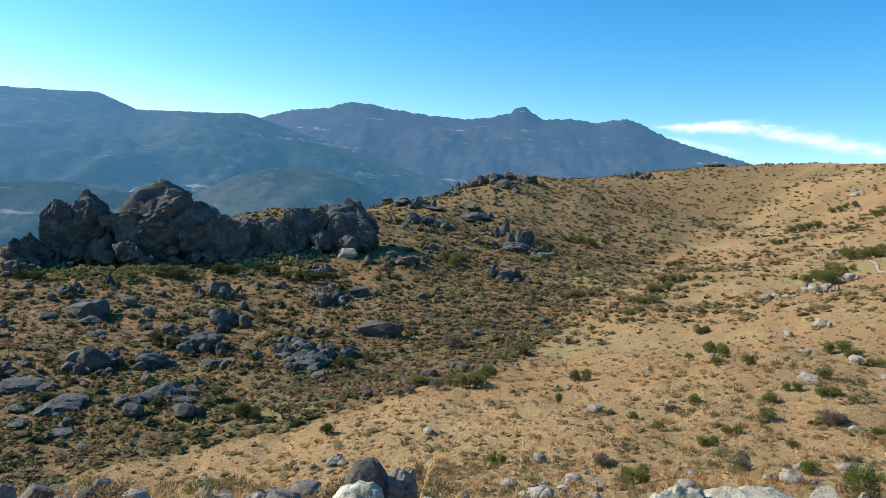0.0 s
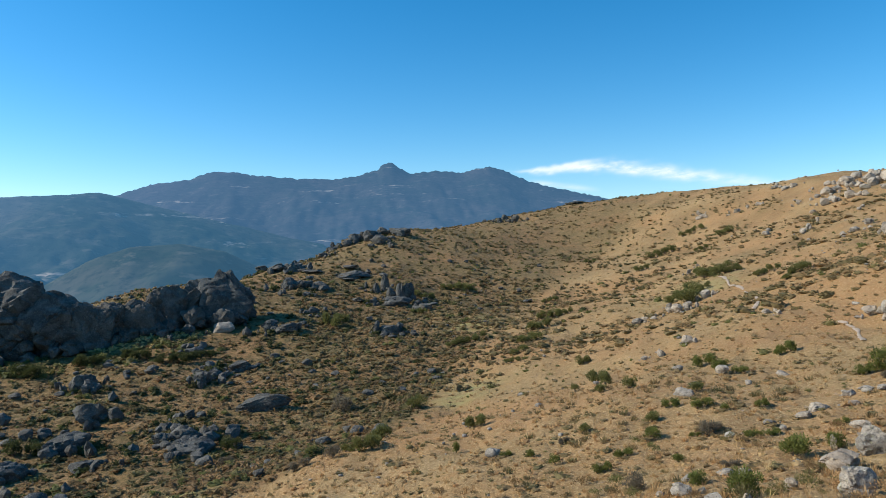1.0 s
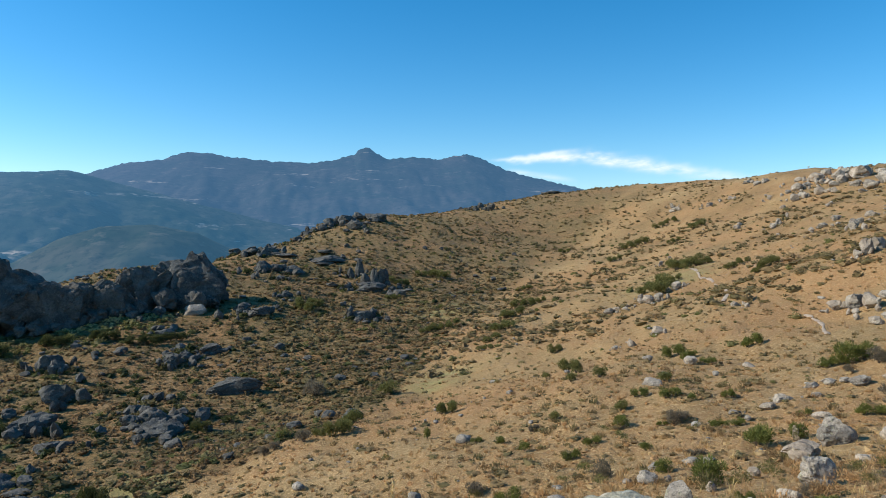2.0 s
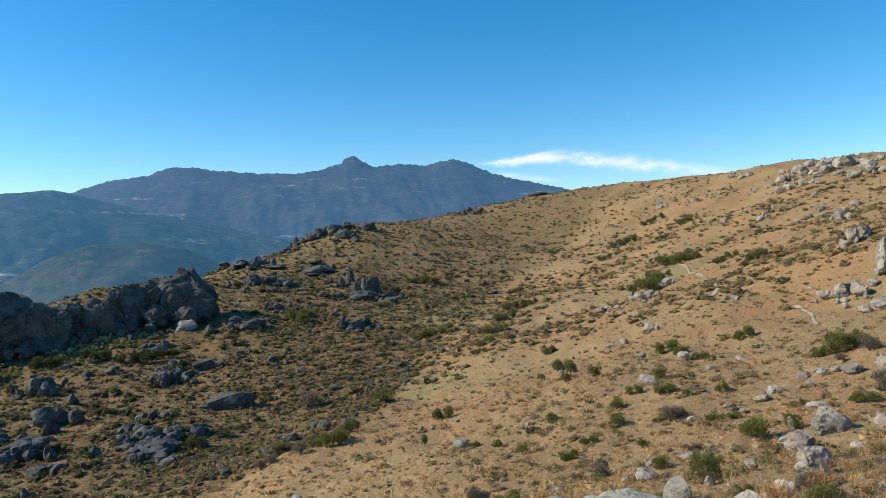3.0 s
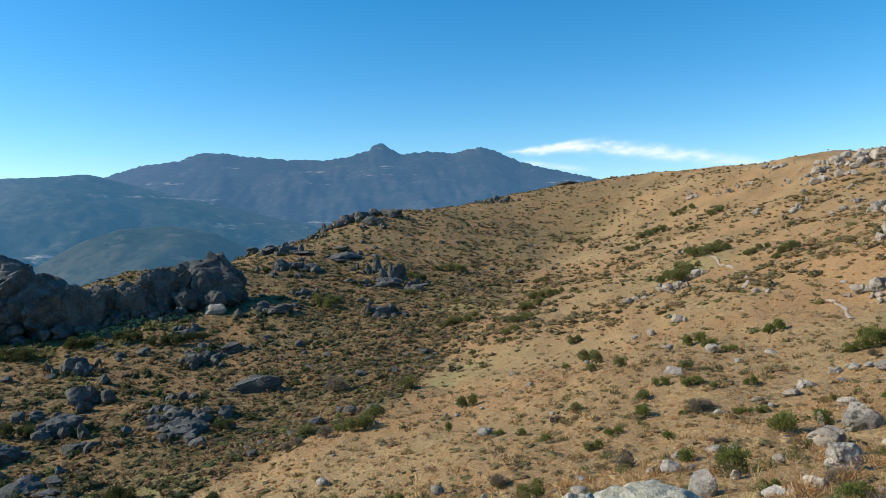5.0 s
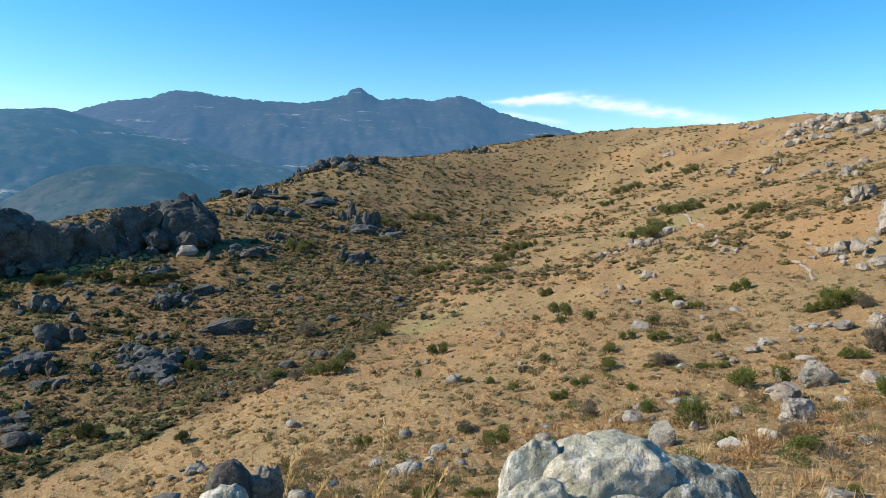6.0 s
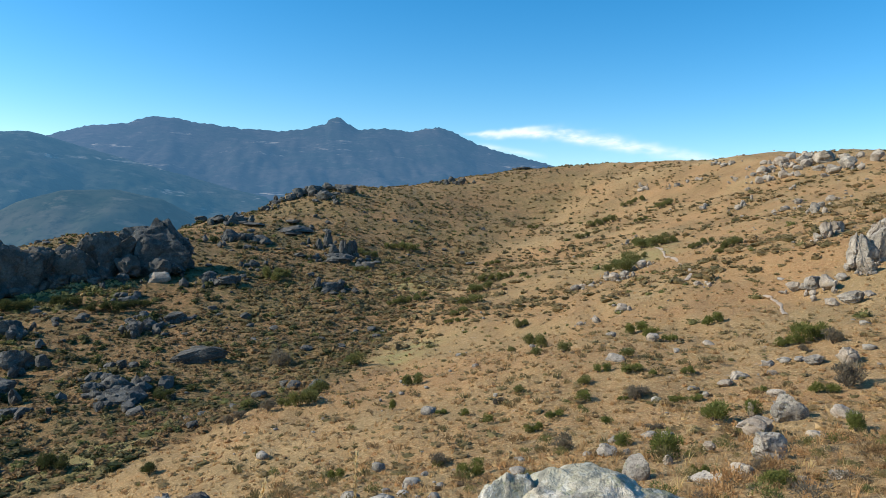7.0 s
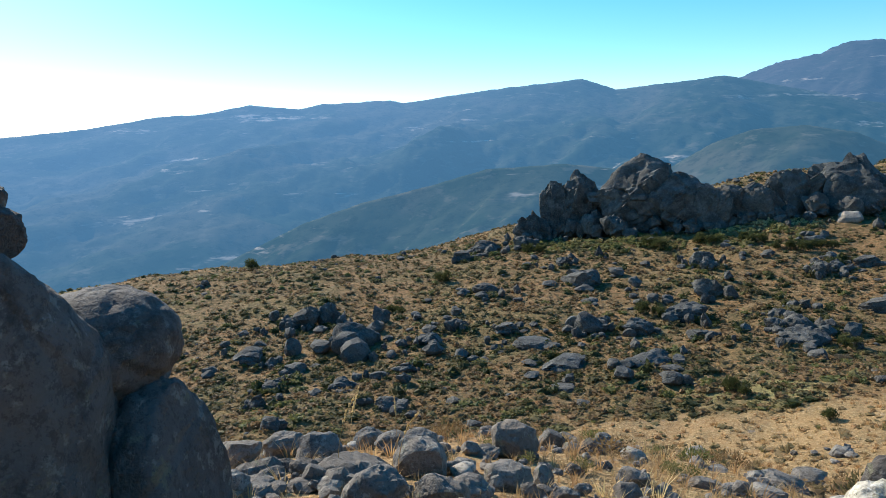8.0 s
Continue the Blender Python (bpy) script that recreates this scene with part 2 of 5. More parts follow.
def make_far(name, low, high, bare, glow, sunward_glow):
    """Distant slopes of dark woods, paler scrub, bare ground and stubble fields; haze is put in as blue emission,
    brighter towards the sun's side.
    """
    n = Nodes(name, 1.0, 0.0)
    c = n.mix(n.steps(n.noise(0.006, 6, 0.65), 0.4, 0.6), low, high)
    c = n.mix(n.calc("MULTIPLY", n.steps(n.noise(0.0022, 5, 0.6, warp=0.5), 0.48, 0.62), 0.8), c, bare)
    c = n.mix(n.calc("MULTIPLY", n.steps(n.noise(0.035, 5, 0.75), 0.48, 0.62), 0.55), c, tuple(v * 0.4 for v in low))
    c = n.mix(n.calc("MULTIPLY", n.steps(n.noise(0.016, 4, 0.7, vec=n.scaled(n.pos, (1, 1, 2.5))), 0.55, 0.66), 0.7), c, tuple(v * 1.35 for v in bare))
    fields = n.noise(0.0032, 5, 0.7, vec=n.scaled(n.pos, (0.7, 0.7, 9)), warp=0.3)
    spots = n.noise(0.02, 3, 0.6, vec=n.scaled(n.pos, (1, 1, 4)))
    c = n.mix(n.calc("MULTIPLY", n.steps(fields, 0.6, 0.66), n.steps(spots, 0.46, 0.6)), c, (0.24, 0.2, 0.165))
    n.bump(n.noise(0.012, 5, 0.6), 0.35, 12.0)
    # Haze light as emission, blending to the sunward colour at far left.
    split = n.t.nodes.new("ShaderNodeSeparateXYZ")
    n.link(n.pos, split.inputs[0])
    n.put(n.mix(n.steps(split.outputs["X"], -700, -2900), glow, sunward_glow), n.bsdf.inputs["Emission Color"])
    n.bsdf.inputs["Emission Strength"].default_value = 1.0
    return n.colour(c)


EARTH = make_earth()
GRANITE = make_granite("lichened_granite", (0.27, 0.245, 0.205), (0.125, 0.113, 0.095), 0.4)
PALE_GRANITE = make_granite("pale_granite", (0.47, 0.415, 0.33), (0.185, 0.165, 0.135), 0.4)
WHITE_GRANITE = make_granite("sunbleached_granite", (0.74, 0.69, 0.56), (0.42, 0.39, 0.31), 0.9, 1.0, 2.6, 0.5)
GREEN_GRANITE = make_granite("mossy_granite", (0.44, 0.42, 0.34), (0.2, 0.19, 0.15), 0.9, 0.5, 2.0, 0.7)
# Granite seen in shade; its darker base colour carries that shade.
SHADOW_GRANITE = make_granite("shade_darkened_granite", (0.15, 0.14, 0.125), (0.075, 0.07, 0.064), 0.3)
# Granite of the backlit far side, with shade put into its dark base.
BACKLIT_GRANITE = make_granite("shade_side_granite", (0.145, 0.146, 0.132), (0.046, 0.047, 0.044), 0.35)
LEAF = make_leaf("broom_leaf", (0.145, 0.17, 0.04), (0.23, 0.235, 0.06), (0.25, 0.21, 0.08))
DARK_LEAF = make_leaf("heath_leaf", (0.06, 0.075, 0.024), (0.10, 0.105, 0.036), (0.15, 0.125, 0.052))
HEATH_TWIG = make_leaf("heath_twig", (0.35, 0.212, 0.095), (0.245, 0.165, 0.074), (0.155, 0.138, 0.055))
STRAW = make_leaf("dry_straw", (0.54, 0.355, 0.158), (0.63, 0.45, 0.215), (0.5, 0.3, 0.132), 0.6)
OLIVE = make_leaf("olive_scrub", (0.27, 0.205, 0.092), (0.2, 0.165, 0.072), (0.33, 0.22, 0.1))
TAN_SCRUB = make_leaf("tan_scrub", (0.36, 0.25, 0.115), (0.27, 0.2, 0.09), (0.23, 0.19, 0.08))
GREY_LEAF = make_leaf("withered_twigs", (0.25, 0.2, 0.135), (0.19, 0.165, 0.115), (0.17, 0.16, 0.08))
OLIVE_LEAF = make_leaf("olive_leaf", (0.22, 0.215, 0.07), (0.16, 0.165, 0.05), (0.27, 0.22, 0.09))
RUST = make_leaf("rust_grass", (0.52, 0.29, 0.12), (0.6, 0.38, 0.17), (0.44, 0.28, 0.13), 0.6)
GOLD_STRAW = make_leaf("golden_seed_head", (0.74, 0.54, 0.24), (0.8, 0.62, 0.32), (0.7, 0.5, 0.2), 0.6)
BARK = make_leaf("grey_stem", (0.13, 0.10, 0.075), (0.18, 0.14, 0.10), (0.1, 0.08, 0.06))
TRAIL = make_leaf("trodden_sand", (0.6, 0.49, 0.37), (0.64, 0.53, 0.41), (0.56, 0.46, 0.35))
FAR_HILL = make_far("haze_glow_scrub_slope", (0.02, 0.03, 0.022), (0.04, 0.046, 0.034), (0.06, 0.055, 0.044), (0.031, 0.1, 0.182), (0.085, 0.2, 0.37))
FAR_PEAK = make_far("haze_glow_peak_slope", (0.02, 0.025, 0.024), (0.032, 0.032, 0.032), (0.046, 0.041, 0.039), (0.046, 0.118, 0.218), (0.085, 0.17, 0.31))
NEAR_HILL = make_far("haze_glow_foothill", (0.018, 0.028, 0.018), (0.04, 0.046, 0.032), (0.07, 0.062, 0.046), (0.03, 0.086, 0.15), (0.06, 0.15, 0.28))


# ---------------------------------------------------------------- mesh helpers
def mesh_of(name, verts, faces, material, tint=None, smooth=True, crisp=0):
    """A mesh from arrays: verts (n, 3) and faces (m, 3 or 4)."""
    me = bpy.data.meshes.new(name)
    f = np.ascontiguousarray(faces, dtype=np.int32)
    me.vertices.add(len(verts))
    me.vertices.foreach_set("co", np.ascontiguousarray(verts, dtype=np.float32).ravel())
    me.loops.add(f.size)
    me.loops.foreach_set("vertex_index", f.ravel())
    me.polygons.add(len(f))
    me.polygons.foreach_set("loop_start", np.arange(0, f.size, f.shape[1], dtype=np.int32))
    me.update(calc_edges=True)
    if tint is not None:
        layer = me.attributes.new("tint", "FLOAT", "POINT")
        layer.data.foreach_set("value", np.ascontiguousarray(tint, dtype=np.float32))
    if smooth:
        me.shade_smooth()
        if crisp:
            me.set_sharp_from_angle(angle=radians(crisp))
    else:
        me.shade_flat()
    me.materials.append(material)
    return me


def grid_mesh(name, xs, ys, zs, material, wrap=False):
    n, k = xs.shape
    i, j = np.meshgrid(np.arange(n - (0 if wrap else 1)), np.arange(k - 1), indexing="ij")
    i2 = (i + 1) % n
    f = np.stack([i * k + j, i * k + j + 1, i2 * k + j + 1, i2 * k + j], -1).reshape(-1, 4)
    return mesh_of(name, np.stack([xs, ys, zs], -1).reshape(-1, 3), f, material)


def scatter(name, shapes, spots, sizes, turns, tints, material, smooth=False):
    """One mesh of many small pieces: shapes is a list of (verts, tris), spots (n, 3), sizes (n, 3)."""
    vs, fs, ts, base = [], [], [], 0
    pick = np.arange(len(spots)) % len(shapes)
    for s, (v, f) in enumerate(shapes):
        idx = np.where(pick == s)[0]
        if not len(idx):
            continue
        c, sn = np.cos(turns[idx]), np.sin(turns[idx])
        p = v[None] * sizes[idx][:, None, :]
        x = p[..., 0] * c[:, None] - p[..., 1] * sn[:, None]
        y = p[..., 0] * sn[:, None] + p[..., 1] * c[:, None]
        q = np.stack([x, y, p[..., 2]], -1) + spots[idx][:, None, :]
        vs.append(q.reshape(-1, 3))
        fs.append((f[None] + (np.arange(len(idx)) * len(v))[:, None, None]).reshape(-1, 3) + base)
        ts.append(np.repeat(tints[idx], len(v)))
        base += len(idx) * len(v)
    return mesh_of(name, np.concatenate(vs), np.concatenate(fs), material, np.concatenate(ts), smooth)


def icosphere(level):
    bm = bmesh.new()
    bmesh.ops.create_icosphere(bm, subdivisions=level, radius=1.0)
    v = np.array([p.co[:] for p in bm.verts])
    f = np.array([[q.index for q in p.verts] for p in bm.faces])
    bm.free()
    return v, f


ICO = {k: icosphere(k) for k in (1, 2, 3, 4, 5, 6)}


def rock_shape(seed, level=4, facets=9, lumps=0.28, fine=0.05, squareness=0.0):
    """A weathered granite block about 1 m across (half size 0.5), flattened at facets, with lumps and pits; its base is at z = -0.12."""
    rng = np.random.RandomState(seed)
    v, f = ICO[level]
    v = v.copy()
    if squareness:
        v = np.sign(v) * np.abs(v) ** (1 - squareness * 0.5)
    off = Vector(rng.uniform(-50, 50, 3))
    v *= np.array([1 + noise.fractal(Vector(p) * 1.3 + off, 0.9, 2.0, 3) * lumps for p in v])[:, None]
    for _ in range(facets):
        d = rng.normal(size=3)
        d /= np.linalg.norm(d)
        reach = v @ d
        over = np.maximum(reach - reach.max() * rng.uniform(0.58, 0.9), 0)
        v -= over[:, None] * d * rng.uniform(0.85, 1.0)
    v *= np.array([1 + noise.fractal(Vector(p) * 5.0 + off, 0.8, 2.0, 3) * fine for p in v])[:, None]
    v -= (v.max(0) + v.min(0)) / 2
    v /= (v.max(0) - v.min(0))
    v[:, 2] += 0.38
    return v, f


def crag_shape(seed, level=5, joints=22, tall=1.5, step=0.2, crack=0.13, lumps=0.2, crown=0.0):
    """A mass of granite split by joints into upright blocks that stand proud of one another; same size and base as rock_shape."""
    rng = np.random.RandomState(seed)
    v, f = ICO[level]
    v = v.copy()
    for size in (1.6, 0.8, 0.4, 0.2, 0.1):
        k = rng.normal(0, 1, (5, 3)) * 2.2 / size
        v = v * (1 + lumps * size * 0.35 * np.sin(v @ k.T + rng.uniform(0, 6.283, 5)).sum(1, keepdims=True) / 2)
    for count, amp in ((joints, 1.0), (joints * 5, 0.4)):
        seeds = rng.normal(0, 1, (count, 3))
        seeds /= np.linalg.norm(seeds, axis=1, keepdims=True)
        size = np.linalg.norm(v, axis=1)
        out = v / size[:, None]
        d = np.sqrt((((out[:, None] - seeds[None]) * (1, 1, 1 / tall)) ** 2).sum(-1))
        near = np.argmin(d, 1)
        two = np.partition(d, 1, axis=1)
        gap = two[:, 1] - two[:, 0]
        faces = seeds + rng.normal(0, 0.22, (count, 3))
        faces /= np.linalg.norm(faces, axis=1, keepdims=True)
        reach = (seeds * faces).sum(1)[near] / np.maximum((out * faces[near]).sum(1), 0.45)
        proud = 1 + rng.uniform(-1, 1, count)[near] * step * amp - crack * amp * np.exp(-gap / 0.025)
        v = out * (size * (1 + 0.42 * amp * (reach - 1)) * proud)[:, None]
    if crown:
        v[:, 2] *= 1 + crown * np.exp(-((v[:, :2] - rng.uniform(-0.2, 0.2, 2)) ** 2).sum(1) * 3)
    v -= (v.max(0) + v.min(0)) / 2
    v /= (v.max(0) - v.min(0))
    v[:, 2] += 0.38
    return v, f


def bush_shape(seed, leaves, leaf):
    """Leaf blades on several uneven lobes, about 1 m across and 1 m high."""
    rng = np.random.RandomState(seed)
    lobes = [(rng.uniform(-0.26, 0.26), rng.uniform(-0.26, 0.26), rng.uniform(0.14, 0.56), rng.uniform(0.22, 0.34)) for _ in range(8)]
    vs, fs = [], []
    for i in range(leaves):
        lx, ly, lz, r = lobes[rng.randint(len(lobes))]
        d = rng.normal(size=3)
        d[2] = abs(d[2]) * 0.9 - 0.25
        d /= np.linalg.norm(d)
        p = np.array([lx, ly, lz]) + d * r * rng.uniform(0.55, 1.12)
        p[2] = max(p[2], 0.02)
        up = d + np.array([0, 0, 0.9]) + rng.normal(size=3) * 0.45
        up /= np.linalg.norm(up)
        side = np.cross(up, rng.normal(size=3))
        side /= np.linalg.norm(side)
        s = leaf * rng.uniform(0.7, 1.5)
        b = len(vs)
        vs += [p - side * s * 0.28, p + side * s * 0.28, p + up * s * 1.5 + side * s * 0.05]
        fs.append((b, b + 1, b + 2))
    v = np.array(vs)
    v[:, :2] -= (v[:, :2].max(0) + v[:, :2].min(0)) / 2
    v /= (*(v[:, :2].max(0) - v[:, :2].min(0)), v[:, 2].max())
    return v, np.array(fs)


def clump_shape(seed, leaves, leaf, core=0.8):
    """A low cushion plant: a broken inner mass of twigs set all over with short leaf sprigs, about 1 m across and 1 m high."""
    rng = np.random.RandomState(seed)
    cv, cf = ICO[1]
    cv = cv * rng.uniform(0.55, 1.15, (len(cv), 1)) * (0.5 * core, 0.5 * core, 0.62 * core)
    cv = cv + rng.normal(0, 0.05, cv.shape) + (0, 0, 0.16)
    vs, fs = [tuple(p) for p in cv], [tuple(p) for p in cf]
    for i in range(leaves):
        d = rng.normal(size=3)
        d[2] = abs(d[2])
        d /= np.linalg.norm(d)
        p = d * (0.42, 0.42, 0.72) * rng.uniform(0.6, 1.1)
        up = d * 0.6 + np.array([0, 0, 0.5]) + rng.normal(size=3) * 0.7
        up /= np.linalg.norm(up)
        side = np.cross(up, rng.normal(size=3))
        side /= np.linalg.norm(side)
        k = leaf * rng.uniform(0.6, 1.5)
        b = len(vs)
        vs += [tuple(p - side * k * 0.5), tuple(p + side * k * 0.5), tuple(p + up * k)]
        fs.append((b, b + 1, b + 2))
    return np.array(vs), np.array(fs)


def tuft_shape(seed, blades, spread=0.5, width=0.05):
    """Grass blades that fan out of one root, about 1 m high."""
    rng = np.random.RandomState(seed)
    vs, fs = [], []
    for _ in range(blades):
        a, lean, h = rng.uniform(0, 6.283), rng.uniform(0.05, spread), rng.uniform(0.5, 1.0)
        d = np.array([math.cos(a), math.sin(a), 0])
        sd = np.array([-d[1], d[0], 0]) * width * rng.uniform(0.7, 1.4)
        root = d * rng.uniform(0, 0.16) + np.array([0, 0, -0.06])
        mid = root + d * lean * 0.4 + np.array([0, 0, h * 0.6])
        tip = root + d * lean + np.array([0, 0, h])
        b = len(vs)
        vs += [root - sd, root + sd, mid + sd * 0.8, mid - sd * 0.8, tip]
        fs += [(b, b + 1, b + 2), (b, b + 2, b + 3), (b + 3, b + 2, b + 4)]
    return np.array(vs), np.array(fs)


def tussock_shape(seed, blades=30, wide=0.06):
    """A soft low cushion of many thin blades or twigs that fan out, about 1 m across and 1 m high."""
    rng = np.random.RandomState(seed)
    vs, fs = [], []
    for _ in range(blades):
        a, r0, out = rng.uniform(0, 6.283), rng.uniform(0, 0.34), rng.uniform(0.02, 0.26)
        d = np.array([math.cos(a), math.sin(a), 0])
        b = rng.uniform(0, 6.283)
        sd = np.array([math.cos(b), math.sin(b), 0]) * wide * rng.uniform(0.6, 1.5)
        top = (1 - (r0 / 0.5) ** 2) * rng.uniform(0.55, 1.05)
        k = len(vs)
        vs += [d * r0 - sd + (0, 0, -0.08), d * r0 + sd + (0, 0, -0.08), d * (r0 + out) + (0, 0, top)]
        fs.append((k, k + 1, k + 2))
    return np.array(vs), np.array(fs)


def part(name, me, parent, label=""):
    ob = new(name, me)
    ob.parent = parent
    return tagged(ob, label)


# ---------------------------------------------------------------- the ground
heads = np.radians(np.concatenate([np.arange(-97, 47, 0.33), np.arange(47, 263, 4.0)]))
rings = np.concatenate([[0.02, 0.5], 1.0 * 4950 ** np.linspace(0, 1, 330)])
hh, rr = np.meshgrid(heads, rings, indexing="ij")
gx, gy = np.sin(hh) * rr, np.cos(hh) * rr
ground_mesh = grid_mesh("ground", gx, gy, height(gx, gy), EARTH, wrap=True)
for key, values in (("heath", heath_at(gx, gy)), ("green", green_at(gx, gy))):
    layer = ground_mesh.attributes.new(key, "FLOAT", "POINT")
    layer.data.foreach_set("value", values.astype(np.float32).ravel())
ground = tagged(new("ground", ground_mesh), "dry grassy hillside falling into a heath-covered gully", "ground", kind="structure")


def footpath(name, line, width):
    pts = np.array(line, float)
    t = np.linspace(0, len(pts) - 1, len(pts) * 10)
    x = np.interp(t, range(len(pts)), pts[:, 0]) + 0.1 * np.sin(t * 3.1)
    y = np.interp(t, range(len(pts)), pts[:, 1]) + 0.1 * np.sin(t * 4.3 + 1)
    dx, dy = np.gradient(x), np.gradient(y)
    ln = np.hypot(dx, dy)
    across = np.linspace(-1, 1, 5)
    w = width * (1 + 0.35 * np.sin(t * 3.7))
    px = x[:, None] - (dy / ln * w)[:, None] * across
    py = y[:, None] + (dx / ln * w)[:, None] * across
    pz = height(px, py) + 0.09 - 0.05 * np.abs(across) ** 2
    ob = new(name, grid_mesh(name, px, py, pz, TRAIL))
    return tagged(ob, "narrow trodden footpath of pale sandy soil", "footpath", kind="structure")


footpath("footpath", [(39.5, 111.1), (37.8, 102.9), (36.1, 95.7), (34.5, 87.9), (33.0, 81.3), (30.9, 75.6), (29.0, 71.7)], 0.2)
footpath("footpath", [(31.2, 60.0), (31.2, 58.8), (31.3, 57.9), (29.7, 54.1), (28.1, 50.7)], 0.15)

# ---------------------------------------------------------------- distance: mountains and cloud
LEFT_RANGE = [(-100, 0.4), (-82, 1.5), (-76.8, 2.0), (-71.8, 2.83), (-68.6, 3.0), (-65.2, 3.63), (-61.3, 3.26), (-59.5, 3.62), (-54.1, 3.8),
              (-53, 3.55), (-46.3, 4.36), (-38.7, 4.92), (-36.1, 4.0), (-31.5, 4.32), (-28.3, 4.58), (-27.4, 4.4), (-23.7, 3.44), (-14, 1.0), (0, -2.0)]
PEAKS = [(-36, 1.5), (-31.8, 2.95), (-27.1, 4.44), (-24.7, 5.23), (-22, 5.73), (-20.1, 6.37), (-17.1, 6.12), (-13.8, 5.82), (-10.6, 5.77), (-8.3, 6.26),
         (-7.2, 6.57), (-6.95, 7.03), (-6.15, 7.09), (-5.55, 6.64), (-4.7, 6.21), (-2.5, 6.45), (-0.2, 6.15), (0.9, 6.52), (1.9, 6.67), (3.3, 6.26),
         (5.1, 5.37), (7.6, 4.65), (11.7, 3.75), (15.9, 3.27), (30, 1.0)]


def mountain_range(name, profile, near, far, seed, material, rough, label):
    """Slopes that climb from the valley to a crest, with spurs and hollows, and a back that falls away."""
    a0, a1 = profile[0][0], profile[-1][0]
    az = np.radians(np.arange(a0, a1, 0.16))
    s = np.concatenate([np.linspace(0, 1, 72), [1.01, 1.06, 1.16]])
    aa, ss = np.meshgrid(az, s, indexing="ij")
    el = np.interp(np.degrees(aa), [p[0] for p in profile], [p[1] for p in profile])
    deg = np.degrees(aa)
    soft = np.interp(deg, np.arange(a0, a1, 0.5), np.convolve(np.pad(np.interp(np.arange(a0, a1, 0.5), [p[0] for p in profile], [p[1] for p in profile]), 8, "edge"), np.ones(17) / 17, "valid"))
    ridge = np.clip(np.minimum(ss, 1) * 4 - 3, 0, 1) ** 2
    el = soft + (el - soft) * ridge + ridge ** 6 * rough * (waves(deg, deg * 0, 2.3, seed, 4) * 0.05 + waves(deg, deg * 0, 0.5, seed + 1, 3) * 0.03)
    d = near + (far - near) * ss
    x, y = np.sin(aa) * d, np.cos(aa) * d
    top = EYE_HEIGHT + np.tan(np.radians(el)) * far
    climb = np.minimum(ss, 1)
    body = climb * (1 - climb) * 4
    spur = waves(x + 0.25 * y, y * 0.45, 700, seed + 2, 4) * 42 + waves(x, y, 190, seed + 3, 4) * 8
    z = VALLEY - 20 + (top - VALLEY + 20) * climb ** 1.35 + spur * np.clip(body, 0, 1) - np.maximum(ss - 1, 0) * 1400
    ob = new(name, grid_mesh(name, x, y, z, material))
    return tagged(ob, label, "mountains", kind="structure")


mountain_range("backdrop", LEFT_RANGE, 950, 3000, 40, FAR_HILL, 0.6, "scrub-covered mountain slopes across the valley with blue haze glow")
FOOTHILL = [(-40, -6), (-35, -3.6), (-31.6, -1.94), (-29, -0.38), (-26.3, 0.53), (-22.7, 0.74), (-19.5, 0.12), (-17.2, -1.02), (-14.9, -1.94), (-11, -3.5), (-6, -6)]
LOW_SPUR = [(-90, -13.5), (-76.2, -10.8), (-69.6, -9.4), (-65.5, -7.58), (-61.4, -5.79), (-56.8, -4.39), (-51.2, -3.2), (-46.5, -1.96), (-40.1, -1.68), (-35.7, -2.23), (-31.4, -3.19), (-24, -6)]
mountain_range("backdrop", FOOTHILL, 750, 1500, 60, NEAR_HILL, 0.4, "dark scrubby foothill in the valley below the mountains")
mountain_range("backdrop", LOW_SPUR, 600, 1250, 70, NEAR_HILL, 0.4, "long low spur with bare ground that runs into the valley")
mountain_range("backdrop", PEAKS, 1500, 4300, 50, FAR_PEAK, 1.4, "mountain crest with rocky peaks and blue haze glow")


